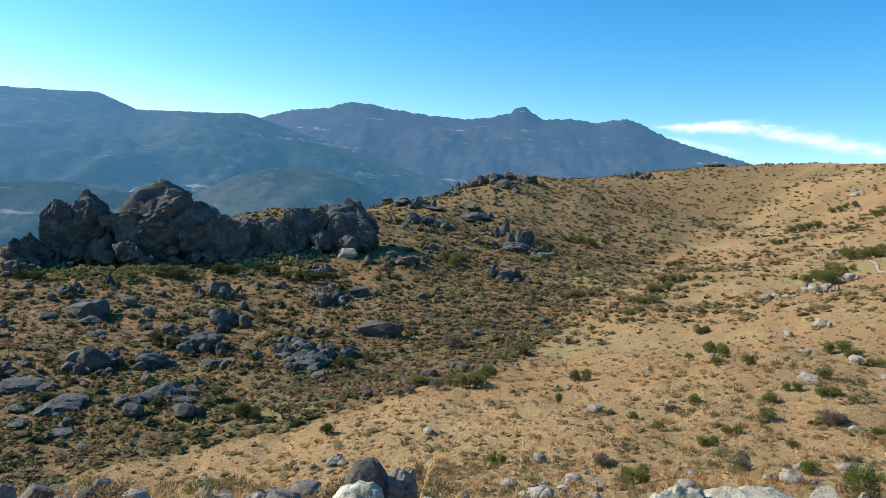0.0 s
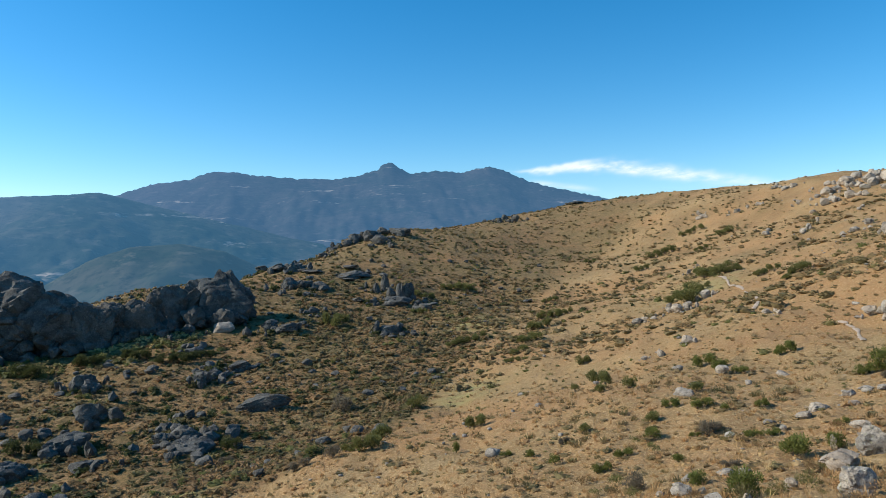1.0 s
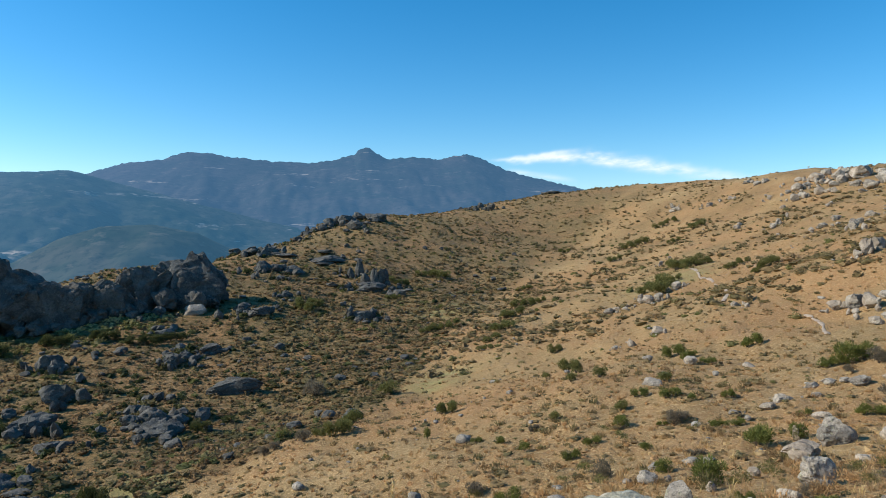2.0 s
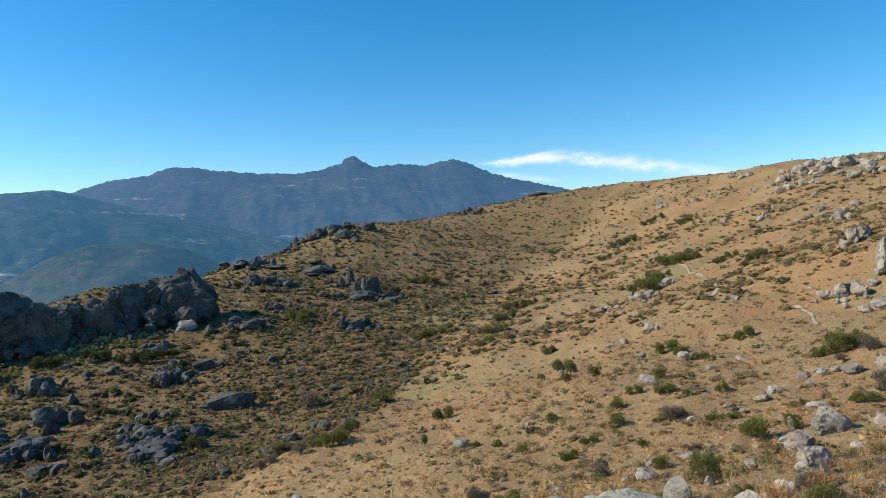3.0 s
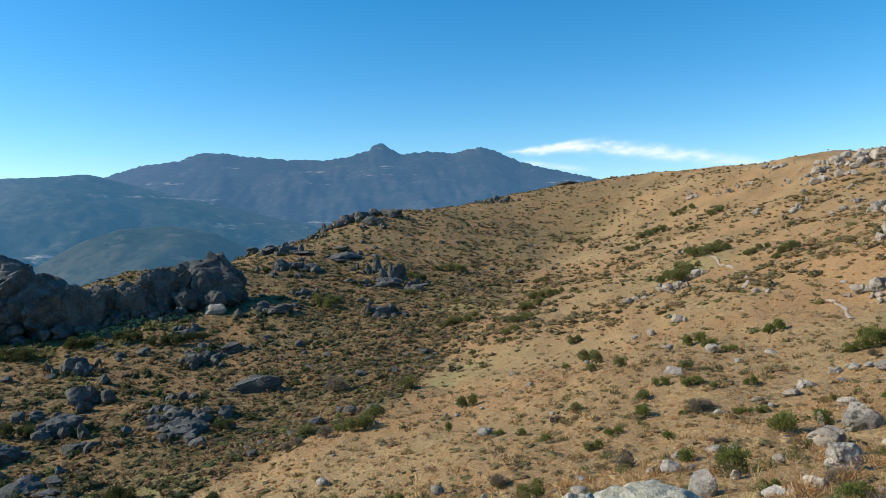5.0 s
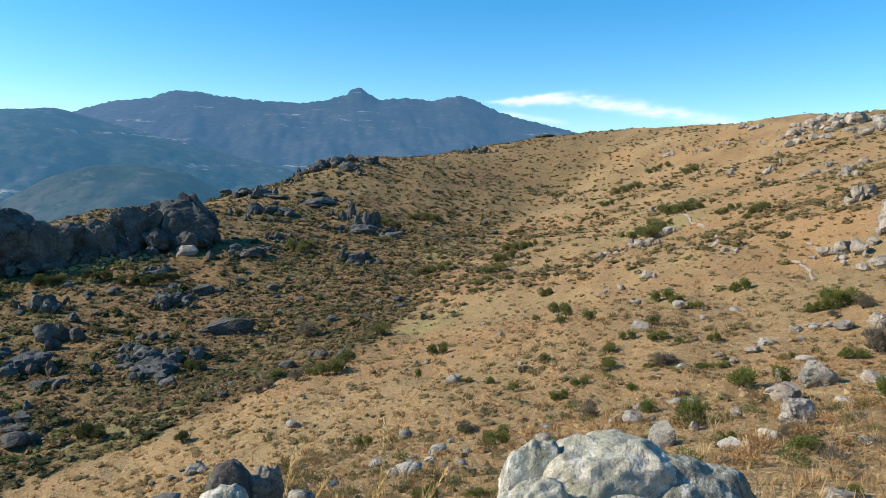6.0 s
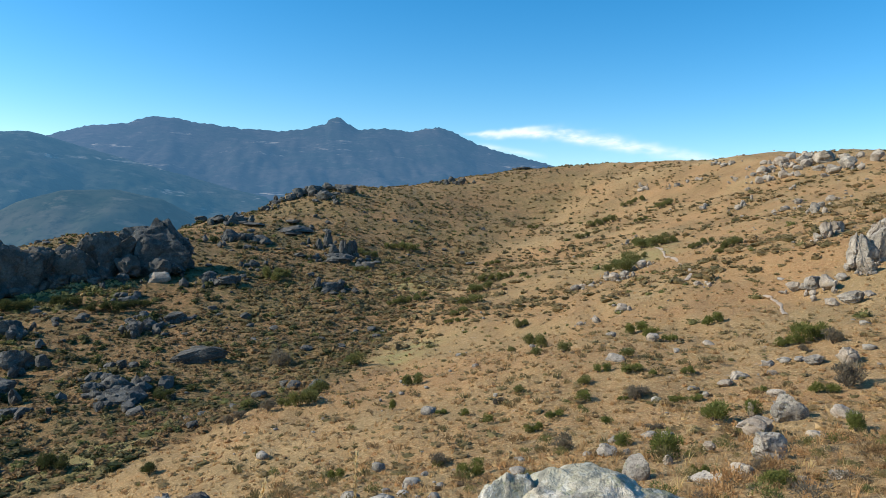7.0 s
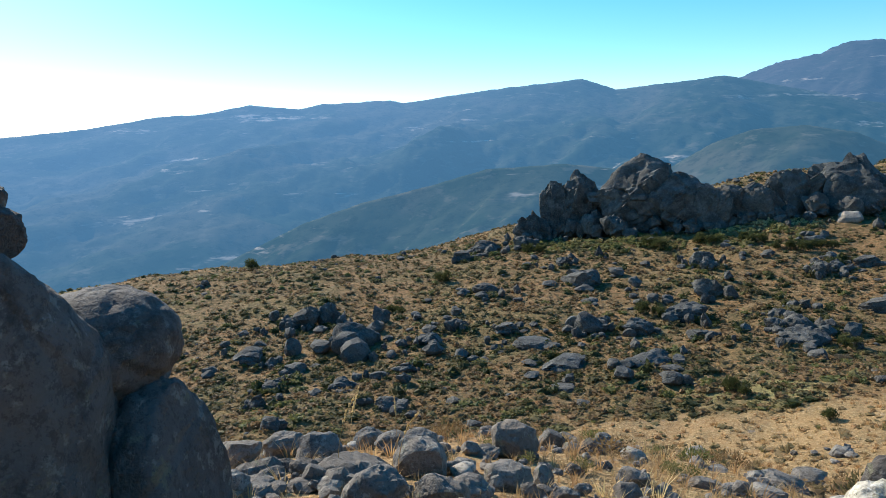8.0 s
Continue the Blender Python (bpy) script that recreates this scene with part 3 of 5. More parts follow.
def cloud_bank():
    az, el = np.meshgrid(np.arange(2, 30, 0.2), np.arange(2.8, 8.4, 0.1), indexing="ij")
    mid = np.interp(az, [4.4, 6.7, 9.4, 12.1, 14.4, 16.6, 18.8, 21.3, 24.2], [6.17, 6.23, 6.46, 6.32, 5.99, 5.48, 5.14, 4.67, 4.21])
    wide = np.interp(az, [3.5, 8, 12, 18, 25, 30], [0.14, 0.3, 0.42, 0.42, 0.3, 0.1])
    upper = np.exp(-((el - mid - 0.15 * waves(az, el * 3, 3.1, 61, 3)) / wide) ** 2) * np.interp(az, [3.2, 5.5, 10, 16, 24, 28], [0, 0.75, 1, 0.95, 0.5, 0])
    lower = np.exp(-((el - 5.29 + 0.149 * (az - 5.3)) / 0.2) ** 2) * np.interp(az, [5, 6.2, 9, 11], [0, 0.5, 0.4, 0])
    alpha = np.clip(upper + lower, 0, 1)
    a, e, far = np.radians(az), np.radians(el), 4600.0
    me = grid_mesh("cloud", np.sin(a) * far, np.cos(a) * far, EYE_HEIGHT + np.tan(e) * far, bpy.data.materials.new("thin_cloud"))
    layer = me.attributes.new("tint", "FLOAT", "POINT")
    layer.data.foreach_set("value", alpha.astype(np.float32).ravel())
    mat = me.materials[0]
    mat.use_nodes = True
    t = mat.node_tree
    t.nodes.remove(t.nodes["Principled BSDF"])
    n = t.nodes.new
    at, geo, ns, mul, rng = n("ShaderNodeAttribute"), n("ShaderNodeNewGeometry"), n("ShaderNodeTexNoise"), n("ShaderNodeMath"), n("ShaderNodeMapRange")
    mp, clear, glow, mixer = n("ShaderNodeMapping"), n("ShaderNodeBsdfTransparent"), n("ShaderNodeEmission"), n("ShaderNodeMixShader")
    at.attribute_name = "tint"
    mp.inputs["Scale"].default_value, mp.inputs["Rotation"].default_value = (1, 1, 3.2), (0, 0.12, 0)
    ns.inputs["Scale"].default_value, ns.inputs["Detail"].default_value, ns.inputs["Roughness"].default_value = 0.0035, 6, 0.6
    rng.inputs["From Min"].default_value, rng.inputs["From Max"].default_value = 0.26, 0.52
    mul.operation = "MULTIPLY"
    # The sunlit white of the cloud is emitted, not lit by the sun.
    glow.inputs["Color"].default_value, glow.inputs["Strength"].default_value = (0.9, 0.96, 1.0, 1), 1.1
    t.links.new(geo.outputs["Position"], mp.inputs["Vector"])
    t.links.new(mp.outputs[0], ns.inputs["Vector"])
    t.links.new(ns.outputs[0], rng.inputs["Value"])
    t.links.new(rng.outputs[0], mul.inputs[0])
    t.links.new(at.outputs["Fac"], mul.inputs[1])
    t.links.new(mul.outputs[0], mixer.inputs[0])
    t.links.new(clear.outputs[0], mixer.inputs[1])
    t.links.new(glow.outputs[0], mixer.inputs[2])
    t.links.new(mixer.outputs[0], t.nodes["Material Output"].inputs["Surface"])
    ob = tagged(new("cloud_backdrop", me), "thin wispy white cloud above the hill", "cloud", kind="structure")


cloud_bank()

# ---------------------------------------------------------------- rocks
ROCKS = [crag_shape(100 + i, 4, 5 + i % 5, 1.2 + 0.3 * (i % 2), 0.16, 0.12) if i % 3 else rock_shape(100 + i, 4, 11 + i % 6, 0.32 + 0.05 * (i % 4), 0.075, 0.25 * (i % 3)) for i in range(18)]
ROUND_ROCKS = [rock_shape(130 + i, 4, 7 + i % 4, 0.24, 0.045, 0.3 * (i % 3)) for i in range(10)]
SHAPES = {GRANITE: ROUND_ROCKS, WHITE_GRANITE: ROUND_ROCKS, PALE_GRANITE: ROUND_ROCKS[:5] + ROCKS[:12], BACKLIT_GRANITE: ROCKS}
ROCK_MESHES = {m.name: [mesh_of("rock", v, f, m, crisp=30) for v, f in shapes] for m, shapes in SHAPES.items()}


def lay_rock(name, x, y, w, h, seed, material, label, group):
    """A rock w wide and h high, sunk a little into the slope."""
    rng = np.random.RandomState(seed)
    shapes = ROCK_MESHES[material.name]
    ob = new(name, shapes[seed % len(shapes)])
    depth = w * rng.uniform(0.65, 0.95)
    bed = (0.1 if material is BACKLIT_GRANITE else 0.02) * h
    if h < 0.4 * w:
        bed, h = bed + 0.4 * h, h * 1.4
    ob.matrix_world = (Matrix.Translation((x, y, ground_z(x, y) - bed)) @ Euler((rng.uniform(-0.12, 0.12), rng.uniform(-0.15, 0.15), 0)).to_matrix().to_4x4()
                       @ Matrix.Rotation(math.atan2(-x, y) + rng.uniform(-0.35, 0.35), 4, "Z") @ Matrix.Diagonal((w * 1.05, depth, h * 1.18, 1)))
    return tagged(ob, label, "rock", group)


RIGHT_ROCKS = [
    (11.1, 21.4, 1.34, 0.69), (7.9, 14.6, 0.9, 0.76), (13.7, 23.9, 1.48, 1.11), (15.6, 28.5, 0.92, 0.43), (13.1, 25.6, 0.29, 0.72),
    (5.0, 14.7, 0.74, 0.73), (6.1, 20.6, 0.74, 0.44), (5.8, 21.6, 0.39, 0.19), (8.2, 18.2, 0.41, 0.41), (6.5, 16.7, 0.31, 0.31),
    (5.8, 12.6, 1.01, 0.34), (6.5, 12.9, 0.65, 0.4), (11.9, 19.2, 1.03, 0.32), (15.3, 23.3, 1.16, 0.42), (21.3, 32.6, 1.28, 0.96),
    (20.5, 34.0, 1.18, 0.62), (18.9, 35.6, 1.0, 0.37), (19.7, 35.4, 0.94, 0.33), (20.3, 35.0, 0.67, 0.27), (16.6, 33.7, 1.25, 0.41),
    (15.4, 32.8, 0.91, 0.39), (13.7, 32.5, 0.71, 0.35),
]
MORE_RIGHT_ROCKS = [
    (11.4, 31.1, 0.56, 0.25), (12.3, 40.7, 1.41, 0.53), (14.1, 44.0, 0.84, 0.34), (17.3, 48.4, 1.1, 0.72), (17.6, 65.3, 0.56, 0.83),
    (6.7, 11.2, 0.36, 0.16), (7.4, 11.2, 0.59, 0.17), (4.5, 7.3, 0.42, 0.12), (20.5, 46.2, 1.25, 0.33), (13.9, 31.5, 0.4, 0.29),
    (14.6, 26.5, 0.51, 0.25), (6.7, 20.6, 0.33, 0.22), (5.6, 13.2, 0.25, 0.12), (18.3, 33.9, 0.64, 0.26),
]
HILL_ROCKS = [
    (25.8, 87.2, 1.93, 1.34), (26.8, 86.7, 1.33, 1.48), (27.1, 95.3, 1.13, 0.97), (31.8, 94.9, 1.79, 1.3), (30.8, 95.1, 1.14, 0.73),
    (32.7, 94.1, 0.81, 0.81), (21.2, 88.8, 1.49, 0.97), (22.3, 88.8, 1.2, 0.67), (23.0, 87.3, 1.03, 0.59), (20.4, 66.0, 1.25, 0.96),
    (17.7, 64.8, 0.66, 0.77), (16.1, 64.6, 0.66, 0.44), (28.8, 68.5, 0.97, 0.55), (28.9, 66.0, 0.59, 0.59), (33.2, 58.8, 1.65, 0.99),
    (34.1, 57.6, 1.53, 1.42), (34.8, 56.3, 1.73, 1.51), (36.3, 57.1, 1.21, 0.77), (32.9, 50.3, 2.16, 1.18), (33.7, 58.2, 0.99, 0.77),
    (47.8, 147.1, 1.01, 0.88), (43.6, 139.2, 1.19, 0.95),
]
UPPER_ROCKS = [
    (43.6, 71.8, 1.64, 2.05), (45.1, 72.3, 1.8, 1.66), (42.9, 71.8, 1.09, 0.95), (58.8, 99.6, 1.88, 2.07), (67.4, 112.7, 1.92, 1.6),
    (67.0, 123.1, 2.96, 1.37), (72.1, 128.0, 2.39, 1.55), (73.8, 120.3, 1.84, 1.49), (71.8, 149.0, 2.15, 2.15), (70.1, 148.0, 1.86, 1.46),
    (88.0, 174.5, 2.86, 2.86), (90.4, 176.1, 2.26, 1.93), (87.5, 187.3, 1.51, 1.85), (94.8, 186.7, 4.43, 3.07), (91.4, 184.7, 2.35, 1.51),
    (93.4, 172.8, 4.16, 2.88), (74.1, 221.7, 4.56, 2.47), (75.2, 229.7, 1.77, 2.16), (80.3, 210.0, 2.93, 1.83), (86.5, 208.7, 3.68, 1.29),
]
SKYLINE_ROCKS = [
    (103.4, 193.4, 5.72, 3.57), (109.3, 199.2, 4.45, 2.96), (106.1, 187.2, 5.61, 3.86), (109.1, 188.9, 3.91, 2.85), (107.4, 179.2, 7.15, 4.43),
    (99.1, 160.8, 4.92, 3.38), (103.9, 163.9, 6.33, 4.43), (110.2, 175.6, 4.06, 2.7), (98.5, 226.1, 3.62, 1.61), (98.5, 219.1, 3.52, 1.57),
    (100.6, 218.0, 3.13, 1.76), (99.5, 190.2, 3.5, 2.1), (100.1, 169.0, 3.84, 2.24), (99.8, 178.3, 3.66, 2.0), (102.8, 201.5, 3.32, 1.84),
]
TOR_ROCKS = [
    (-19.0, 157.6, 2.33, 4.65), (-20.6, 156.1, 2.05, 3.34), (-14.8, 149.4, 2.2, 5.14), (-13.0, 150.5, 2.95, 4.68), (-16.9, 150.8, 2.72, 2.97),
    (-15.2, 145.7, 7.64, 1.91), (-23.8, 159.9, 0.79, 1.97), (-20.1, 145.5, 2.4, 1.44), (-16.1, 118.9, 1.38, 2.75), (-13.7, 119.3, 4.13, 1.97),
    (-12.1, 120.3, 1.19, 2.18), (-15.0, 119.1, 1.57, 1.77),
]
CREST_ROCKS = [
    (-43.5, 174.8, 5.86, 3.37), (-49.6, 180.7, 5.18, 2.59), (-56.0, 187.7, 4.14, 2.07), (-39.3, 152.3, 4.35, 3.07), (-36.8, 153.9, 3.61, 2.45),
    (-33.6, 155.9, 6.49, 1.95), (-28.9, 170.5, 11.25, 1.83), (-35.4, 218.5, 5.76, 3.24), (-31.2, 220.2, 5.42, 3.07), (-27.1, 224.3, 4.78, 2.94),
    (-26.7, 207.9, 6.48, 3.41), (-21.6, 223.0, 7.29, 2.73), (-37.2, 213.0, 3.87, 2.11), (-41.4, 211.6, 4.21, 1.75), (-41.7, 198.8, 3.3, 1.49),
    (16.1, 295.6, 3.37, 2.89), (18.9, 278.9, 3.64, 3.41), (13.1, 281.3, 2.75, 2.29), (7.7, 295.5, 3.37, 1.44), (50.2, 322.6, 13.29, 1.33),
]
HEATH_ROCKS = [
    (-34.4, 118.4, 3.23, 2.62), (-30.8, 117.6, 3.98, 1.69), (-29.6, 131.9, 2.65, 1.54), (-60.6, 118.5, 3.48, 2.94), (-55.9, 117.2, 3.39, 2.33),
    (-35.4, 95.6, 2.52, 1.26), (-37.0, 94.0, 2.5, 1.25), (-32.9, 98.7, 3.77, 1.46), (-37.5, 99.2, 1.92, 1.05), (-29.3, 65.8, 3.02, 1.45),
    (-27.8, 66.7, 3.63, 1.94), (-32.2, 75.8, 1.64, 0.96), (-42.9, 77.1, 4.4, 2.93), (-33.8, 59.3, 2.53, 1.15), (-34.2, 147.1, 2.21, 1.11),
    (-47.8, 116.6, 2.68, 1.85), (-51.0, 113.6, 2.24, 1.63), (-42.7, 106.1, 3.75, 1.5),
]
SLOPE_ROCKS = [
    (-58.9, 73.4, 6.24, 2.34), (-43.7, 55.7, 3.7, 2.62), (-39.6, 57.7, 3.65, 1.89), (-39.1, 66.0, 4.63, 2.44), (-32.7, 48.8, 5.0, 1.3),
    (-38.0, 44.9, 4.52, 1.21), (-44.5, 48.0, 4.43, 0.89), (-60.9, 38.4, 6.82, 3.41), (-74.9, 40.0, 4.27, 2.85), (-74.0, 43.0, 3.58, 3.3),
    (-75.8, 38.3, 3.13, 1.85), (-49.7, 21.9, 1.88, 1.69), (-90.3, 79.8, 3.97, 2.18), (-42.0, 29.1, 3.11, 0.98),
]
MORE_SLOPE_ROCKS = [
    (-93.5, 88.2, 6.34, 2.54), (-85.9, 90.9, 5.14, 2.67), (-66.3, 62.4, 4.54, 1.82), (-55.0, 43.5, 3.32, 1.66), (-68.4, 81.0, 3.15, 1.75),
    (-51.5, 90.4, 3.43, 2.57), (-48.5, 87.5, 2.48, 1.98), (-26.1, 63.5, 5.2, 1.5), (-35.6, 90.7, 2.41, 2.41), (-56.7, 48.1, 2.5, 1.63),
    (-65.7, 28.4, 3.64, 1.58), (-58.2, 29.6, 2.78, 1.11), (-49.7, 29.9, 3.0, 1.2), (-54.4, 25.4, 2.06, 1.03), (-31.7, 71.4, 2.61, 1.04),
    (-67.9, 88.7, 1.47, 2.39), (-48.7, 35.8, 2.59, 1.14), (-51.0, 51.1, 3.04, 1.46),
]
PALE_SLABS = [
    (-42.4, 118.8, 5.214, 2.08),
]
BROW_ROCKS = [
    (-5.6, 3.3, 0.96, 0.34), (-7.1, 5.0, 0.74, 0.4), (-4.8, 4.7, 0.58, 0.35), (-4.5, 3.9, 0.52, 0.28), (-4.5, 6.4, 0.47, 0.3),
    (-6.6, 8.3, 0.3, 0.28), (-6.5, 8.8, 0.35, 0.23), (-6.6, 8.6, 0.23, 0.19), (-5.8, 2.6, 0.34, 0.23), (-5.5, 2.2, 0.69, 0.15),
    (-5.5, 2.9, 0.3, 0.28), (-6.7, 3.2, 0.4, 0.16), (-7.1, 7.4, 0.38, 0.2), (-6.3, 5.8, 0.46, 0.2), (-5.2, 6.2, 0.23, 0.16),
    (-5.3, 7.0, 0.17, 0.13),
]
MORE_BROW_ROCKS = [
    (-4.3, 9.7, 0.88, 0.25), (-3.6, 7.8, 0.56, 0.23), (-3.9, 7.5, 0.25, 0.12), (-4.4, 9.2, 0.29, 0.18), (-4.2, 7.4, 0.46, 0.15),
    (-4.4, 4.8, 0.27, 0.15), (-4.8, 3.7, 0.28, 0.17), (-4.8, 3.3, 0.26, 0.16), (-4.2, 4.9, 0.29, 0.14), (-8.0, 4.3, 0.37, 0.14),
    (-6.8, 5.5, 0.28, 0.16), (-5.6, 4.8, 0.33, 0.2), (-4.1, 6.5, 0.28, 0.1), (-11.6, 32.9, 1.23, 0.43),
]
NEAR_SHRUBS = [
    (11.7, 24.9, 1.25, 1.02), (7.1, 18.5, 1.02, 0.85), (7.1, 22.1, 0.71, 0.48), (8.5, 33.1, 0.86, 0.58), (5.4, 28.9, 0.8, 0.45),
    (6.7, 31.0, 0.75, 0.43), (8.3, 28.0, 0.59, 0.45), (10.7, 37.5, 0.91, 0.49), (11.9, 36.2, 1.08, 0.57), (12.7, 35.1, 0.5, 0.43),
    (14.7, 35.5, 0.83, 0.51), (23.1, 51.9, 1.49, 0.93), (18.3, 54.8, 1.71, 1.05), (18.4, 52.0, 1.27, 0.82), (18.5, 48.4, 1.11, 0.56),
    (23.1, 38.7, 2.0, 1.33), (22.0, 38.9, 1.55, 0.59), (17.5, 28.0, 1.15, 0.49), (13.8, 20.6, 0.75, 0.71), (13.2, 25.7, 0.73, 0.68),
]
MORE_SHRUBS = [
    (15.6, 29.8, 0.67, 0.36), (2.1, 22.2, 0.94, 0.58), (1.6, 11.7, 0.55, 0.4), (-2.9, 28.5, 0.8, 0.45), (-0.9, 41.4, 0.49, 0.7),
    (3.0, 35.4, 0.54, 0.42), (1.8, 36.3, 0.62, 0.37), (3.9, 32.6, 0.61, 0.47), (-0.1, 10.2, 0.4, 0.24), (0.7, 9.5, 0.43, 0.17),
    (10.3, 32.0, 0.73, 0.28), (12.2, 30.3, 0.82, 0.38), (13.2, 30.8, 0.67, 0.34), (6.2, 11.1, 0.65, 0.33), (5.9, 13.5, 0.38, 0.23),
    (4.6, 7.3, 0.3, 0.16),
]
OLIVE_SHRUBS = [
    (11.8, 72.7, 1.58, 1.03), (10.5, 59.9, 1.51, 1.31), (10.5, 53.8, 1.18, 1.36), (8.7, 46.8, 0.95, 0.71), (10.4, 45.4, 1.0, 0.85),
    (8.7, 57.8, 0.78, 0.68), (6.1, 37.0, 0.76, 0.57), (-7.1, 53.8, 1.74, 1.28), (-7.2, 46.7, 1.76, 1.12), (-8.6, 48.7, 1.25, 0.67),
    (-6.8, 47.7, 1.22, 0.81), (-11.5, 50.1, 1.13, 1.04), (-5.4, 70.8, 2.37, 1.89), (0.3, 47.7, 1.44, 0.96), (9.4, 36.6, 0.82, 0.63),
    (13.4, 41.7, 1.02, 0.73),
]
GREY_SHRUBS = [
    (-9.5, 46.6, 1.21, 0.81), (10.7, 32.2, 0.91, 0.74), (11.3, 32.2, 0.57, 0.46), (-13.8, 75.3, 2.55, 2.17), (22.8, 36.2, 1.19, 0.84),
    (21.1, 35.8, 0.68, 0.48), (7.2, 13.5, 0.52, 0.31), (9.4, 25.6, 0.69, 0.28), (18.7, 28.5, 1.41, 1.24), (-20.9, 58.4, 1.26, 0.84),
    (5.7, 24.5, 0.86, 0.65), (4.8, 36.4, 0.62, 0.37), (-11.7, 46.6, 1.23, 0.74), (1.3, 26.2, 0.82, 0.55),
]
HILL_SHRUBS = [
    (41.8, 123.6, 3.82, 2.55), (43.6, 121.6, 4.2, 2.31), (45.7, 121.1, 2.95, 1.37), (44.0, 135.2, 2.54, 1.85), (29.6, 96.5, 3.62, 2.47),
    (29.1, 100.2, 2.55, 1.53), (31.8, 98.5, 3.2, 2.19), (34.4, 102.6, 2.12, 1.23), (42.3, 99.9, 3.88, 1.06), (39.9, 86.3, 2.32, 1.39),
    (39.1, 86.0, 1.84, 0.92), (41.7, 88.1, 1.9, 0.95), (65.1, 204.1, 6.97, 1.92), (65.9, 180.7, 5.0, 2.03), (50.0, 181.8, 7.97, 2.15),
    (56.7, 170.7, 3.51, 1.32), (41.0, 165.5, 3.61, 1.39), (34.2, 196.5, 3.57, 1.3),
]
FURROW_SHRUBS = [
    (14.2, 122.2, 4.42, 1.61), (16.7, 121.7, 3.01, 1.0), (11.2, 111.7, 4.04, 1.47), (8.5, 98.4, 3.56, 1.46), (6.3, 88.8, 2.49, 1.02),
    (5.1, 83.8, 2.08, 0.69), (-0.4, 109.3, 3.95, 1.26), (1.6, 110.4, 2.35, 1.27), (-2.3, 108.9, 2.68, 0.89), (-1.2, 166.3, 4.88, 2.17),
    (-5.3, 167.5, 3.28, 1.64), (-9.9, 154.4, 5.04, 1.77), (17.8, 153.6, 3.78, 1.13), (-0.8, 128.3, 2.1, 0.84), (-24.7, 123.6, 3.71, 2.47),
    (-23.7, 129.0, 3.21, 1.71), (-9.9, 138.9, 3.41, 1.14),
]
HEATH_SHRUBS = [
    (-119.1, 52.3, 3.0, 2.46), (-42.9, 64.4, 3.5, 1.81), (-62.8, 96.5, 4.73, 2.08), (-22.5, 44.3, 2.14, 1.11), (-23.3, 45.0, 1.31, 0.96),
    (-15.0, 40.8, 1.28, 0.98), (-38.9, 45.9, 3.08, 0.82), (-71.2, 51.0, 2.93, 1.17), (-81.5, 87.6, 3.94, 1.77), (-79.4, 65.4, 3.41, 1.87),
    (-43.4, 100.5, 5.39, 1.62), (-50.4, 103.2, 4.71, 1.88), (-56.6, 101.0, 4.18, 1.9), (-40.6, 103.2, 4.55, 1.46), (-22.4, 63.7, 2.28, 1.14),
]
for k, (rows, mat, name, label, group) in enumerate((
        (TOR_ROCKS, BACKLIT_GRANITE, "rock", "grey granite block of a small tor above the heath", "rocks of the tor"),
        (CREST_ROCKS, BACKLIT_GRANITE, "rock", "weathered shade-darkened granite rock on the crest of the ridge", "rocks along the crest"),
        (HEATH_ROCKS, BACKLIT_GRANITE, "rock", "weathered shade-darkened granite rock in the heath slope", "rocks in the heath"),
        (SLOPE_ROCKS, BACKLIT_GRANITE, "rock", "lichened shade-darkened granite rock low in the gully side", "rocks in the gully"),
        (MORE_SLOPE_ROCKS, BACKLIT_GRANITE, "rock", "jointed shade-darkened granite rock half sunk in heath", "rocks in the heath"),
        (PALE_SLABS, PALE_GRANITE, "rock", "smooth pale sunlit granite slab below the outcrops", "rocks in the heath"),
        (BROW_ROCKS + MORE_BROW_ROCKS, GRANITE, "boulder", "rounded grey granite boulder lying in dry grass", "boulders on the brow"),
        (RIGHT_ROCKS + MORE_RIGHT_ROCKS, PALE_GRANITE, "boulder", "pale granite boulder lying in dry golden grass", "boulders on the grass slope"),
        (HILL_ROCKS, PALE_GRANITE, "rock", "pale granite rock on the dry grass hillside", "rocks on the hillside"),
        (UPPER_ROCKS, PALE_GRANITE, "rock", "pale granite rock high on the dry hillside", "rocks on the hillside"),
        (SKYLINE_ROCKS, PALE_GRANITE, "rock", "pale granite rock of the outcrop on the hilltop", "rocks of the hilltop"))):
    for i, (x, y, w, h) in enumerate(rows):
        k2 = 0.88 if mat is BACKLIT_GRANITE else 0.68 if y > 100 else 0.82
        lay_rock(name, x, y, w * k2, h * k2, 31 * k + i, mat, label, group)

# A long slab that lies tilted in the heath.
def slab(x, y, length, thick, rise, seed):
    v, f = crag_shape(seed, 5, 9, 1.0, 0.1, 0.1, 0.2)
    ob = new("rock", mesh_of("slab", v, f, BACKLIT_GRANITE, crisp=30))
    ob.matrix_world = Matrix.Translation((x, y, ground_z(x, y) - 0.1)) @ Matrix.Rotation(radians(8), 4, "Z") @ Matrix.Rotation(-radians(rise), 4, "Y") @ Matrix.Diagonal((length, length * 0.42, thick, 1))
    return tagged(ob, "long tilted granite slab lying in the heath", "rock", "rocks in the heath")


slab(-23.5, 79.5, 6.84, 1.97, 7, 157)

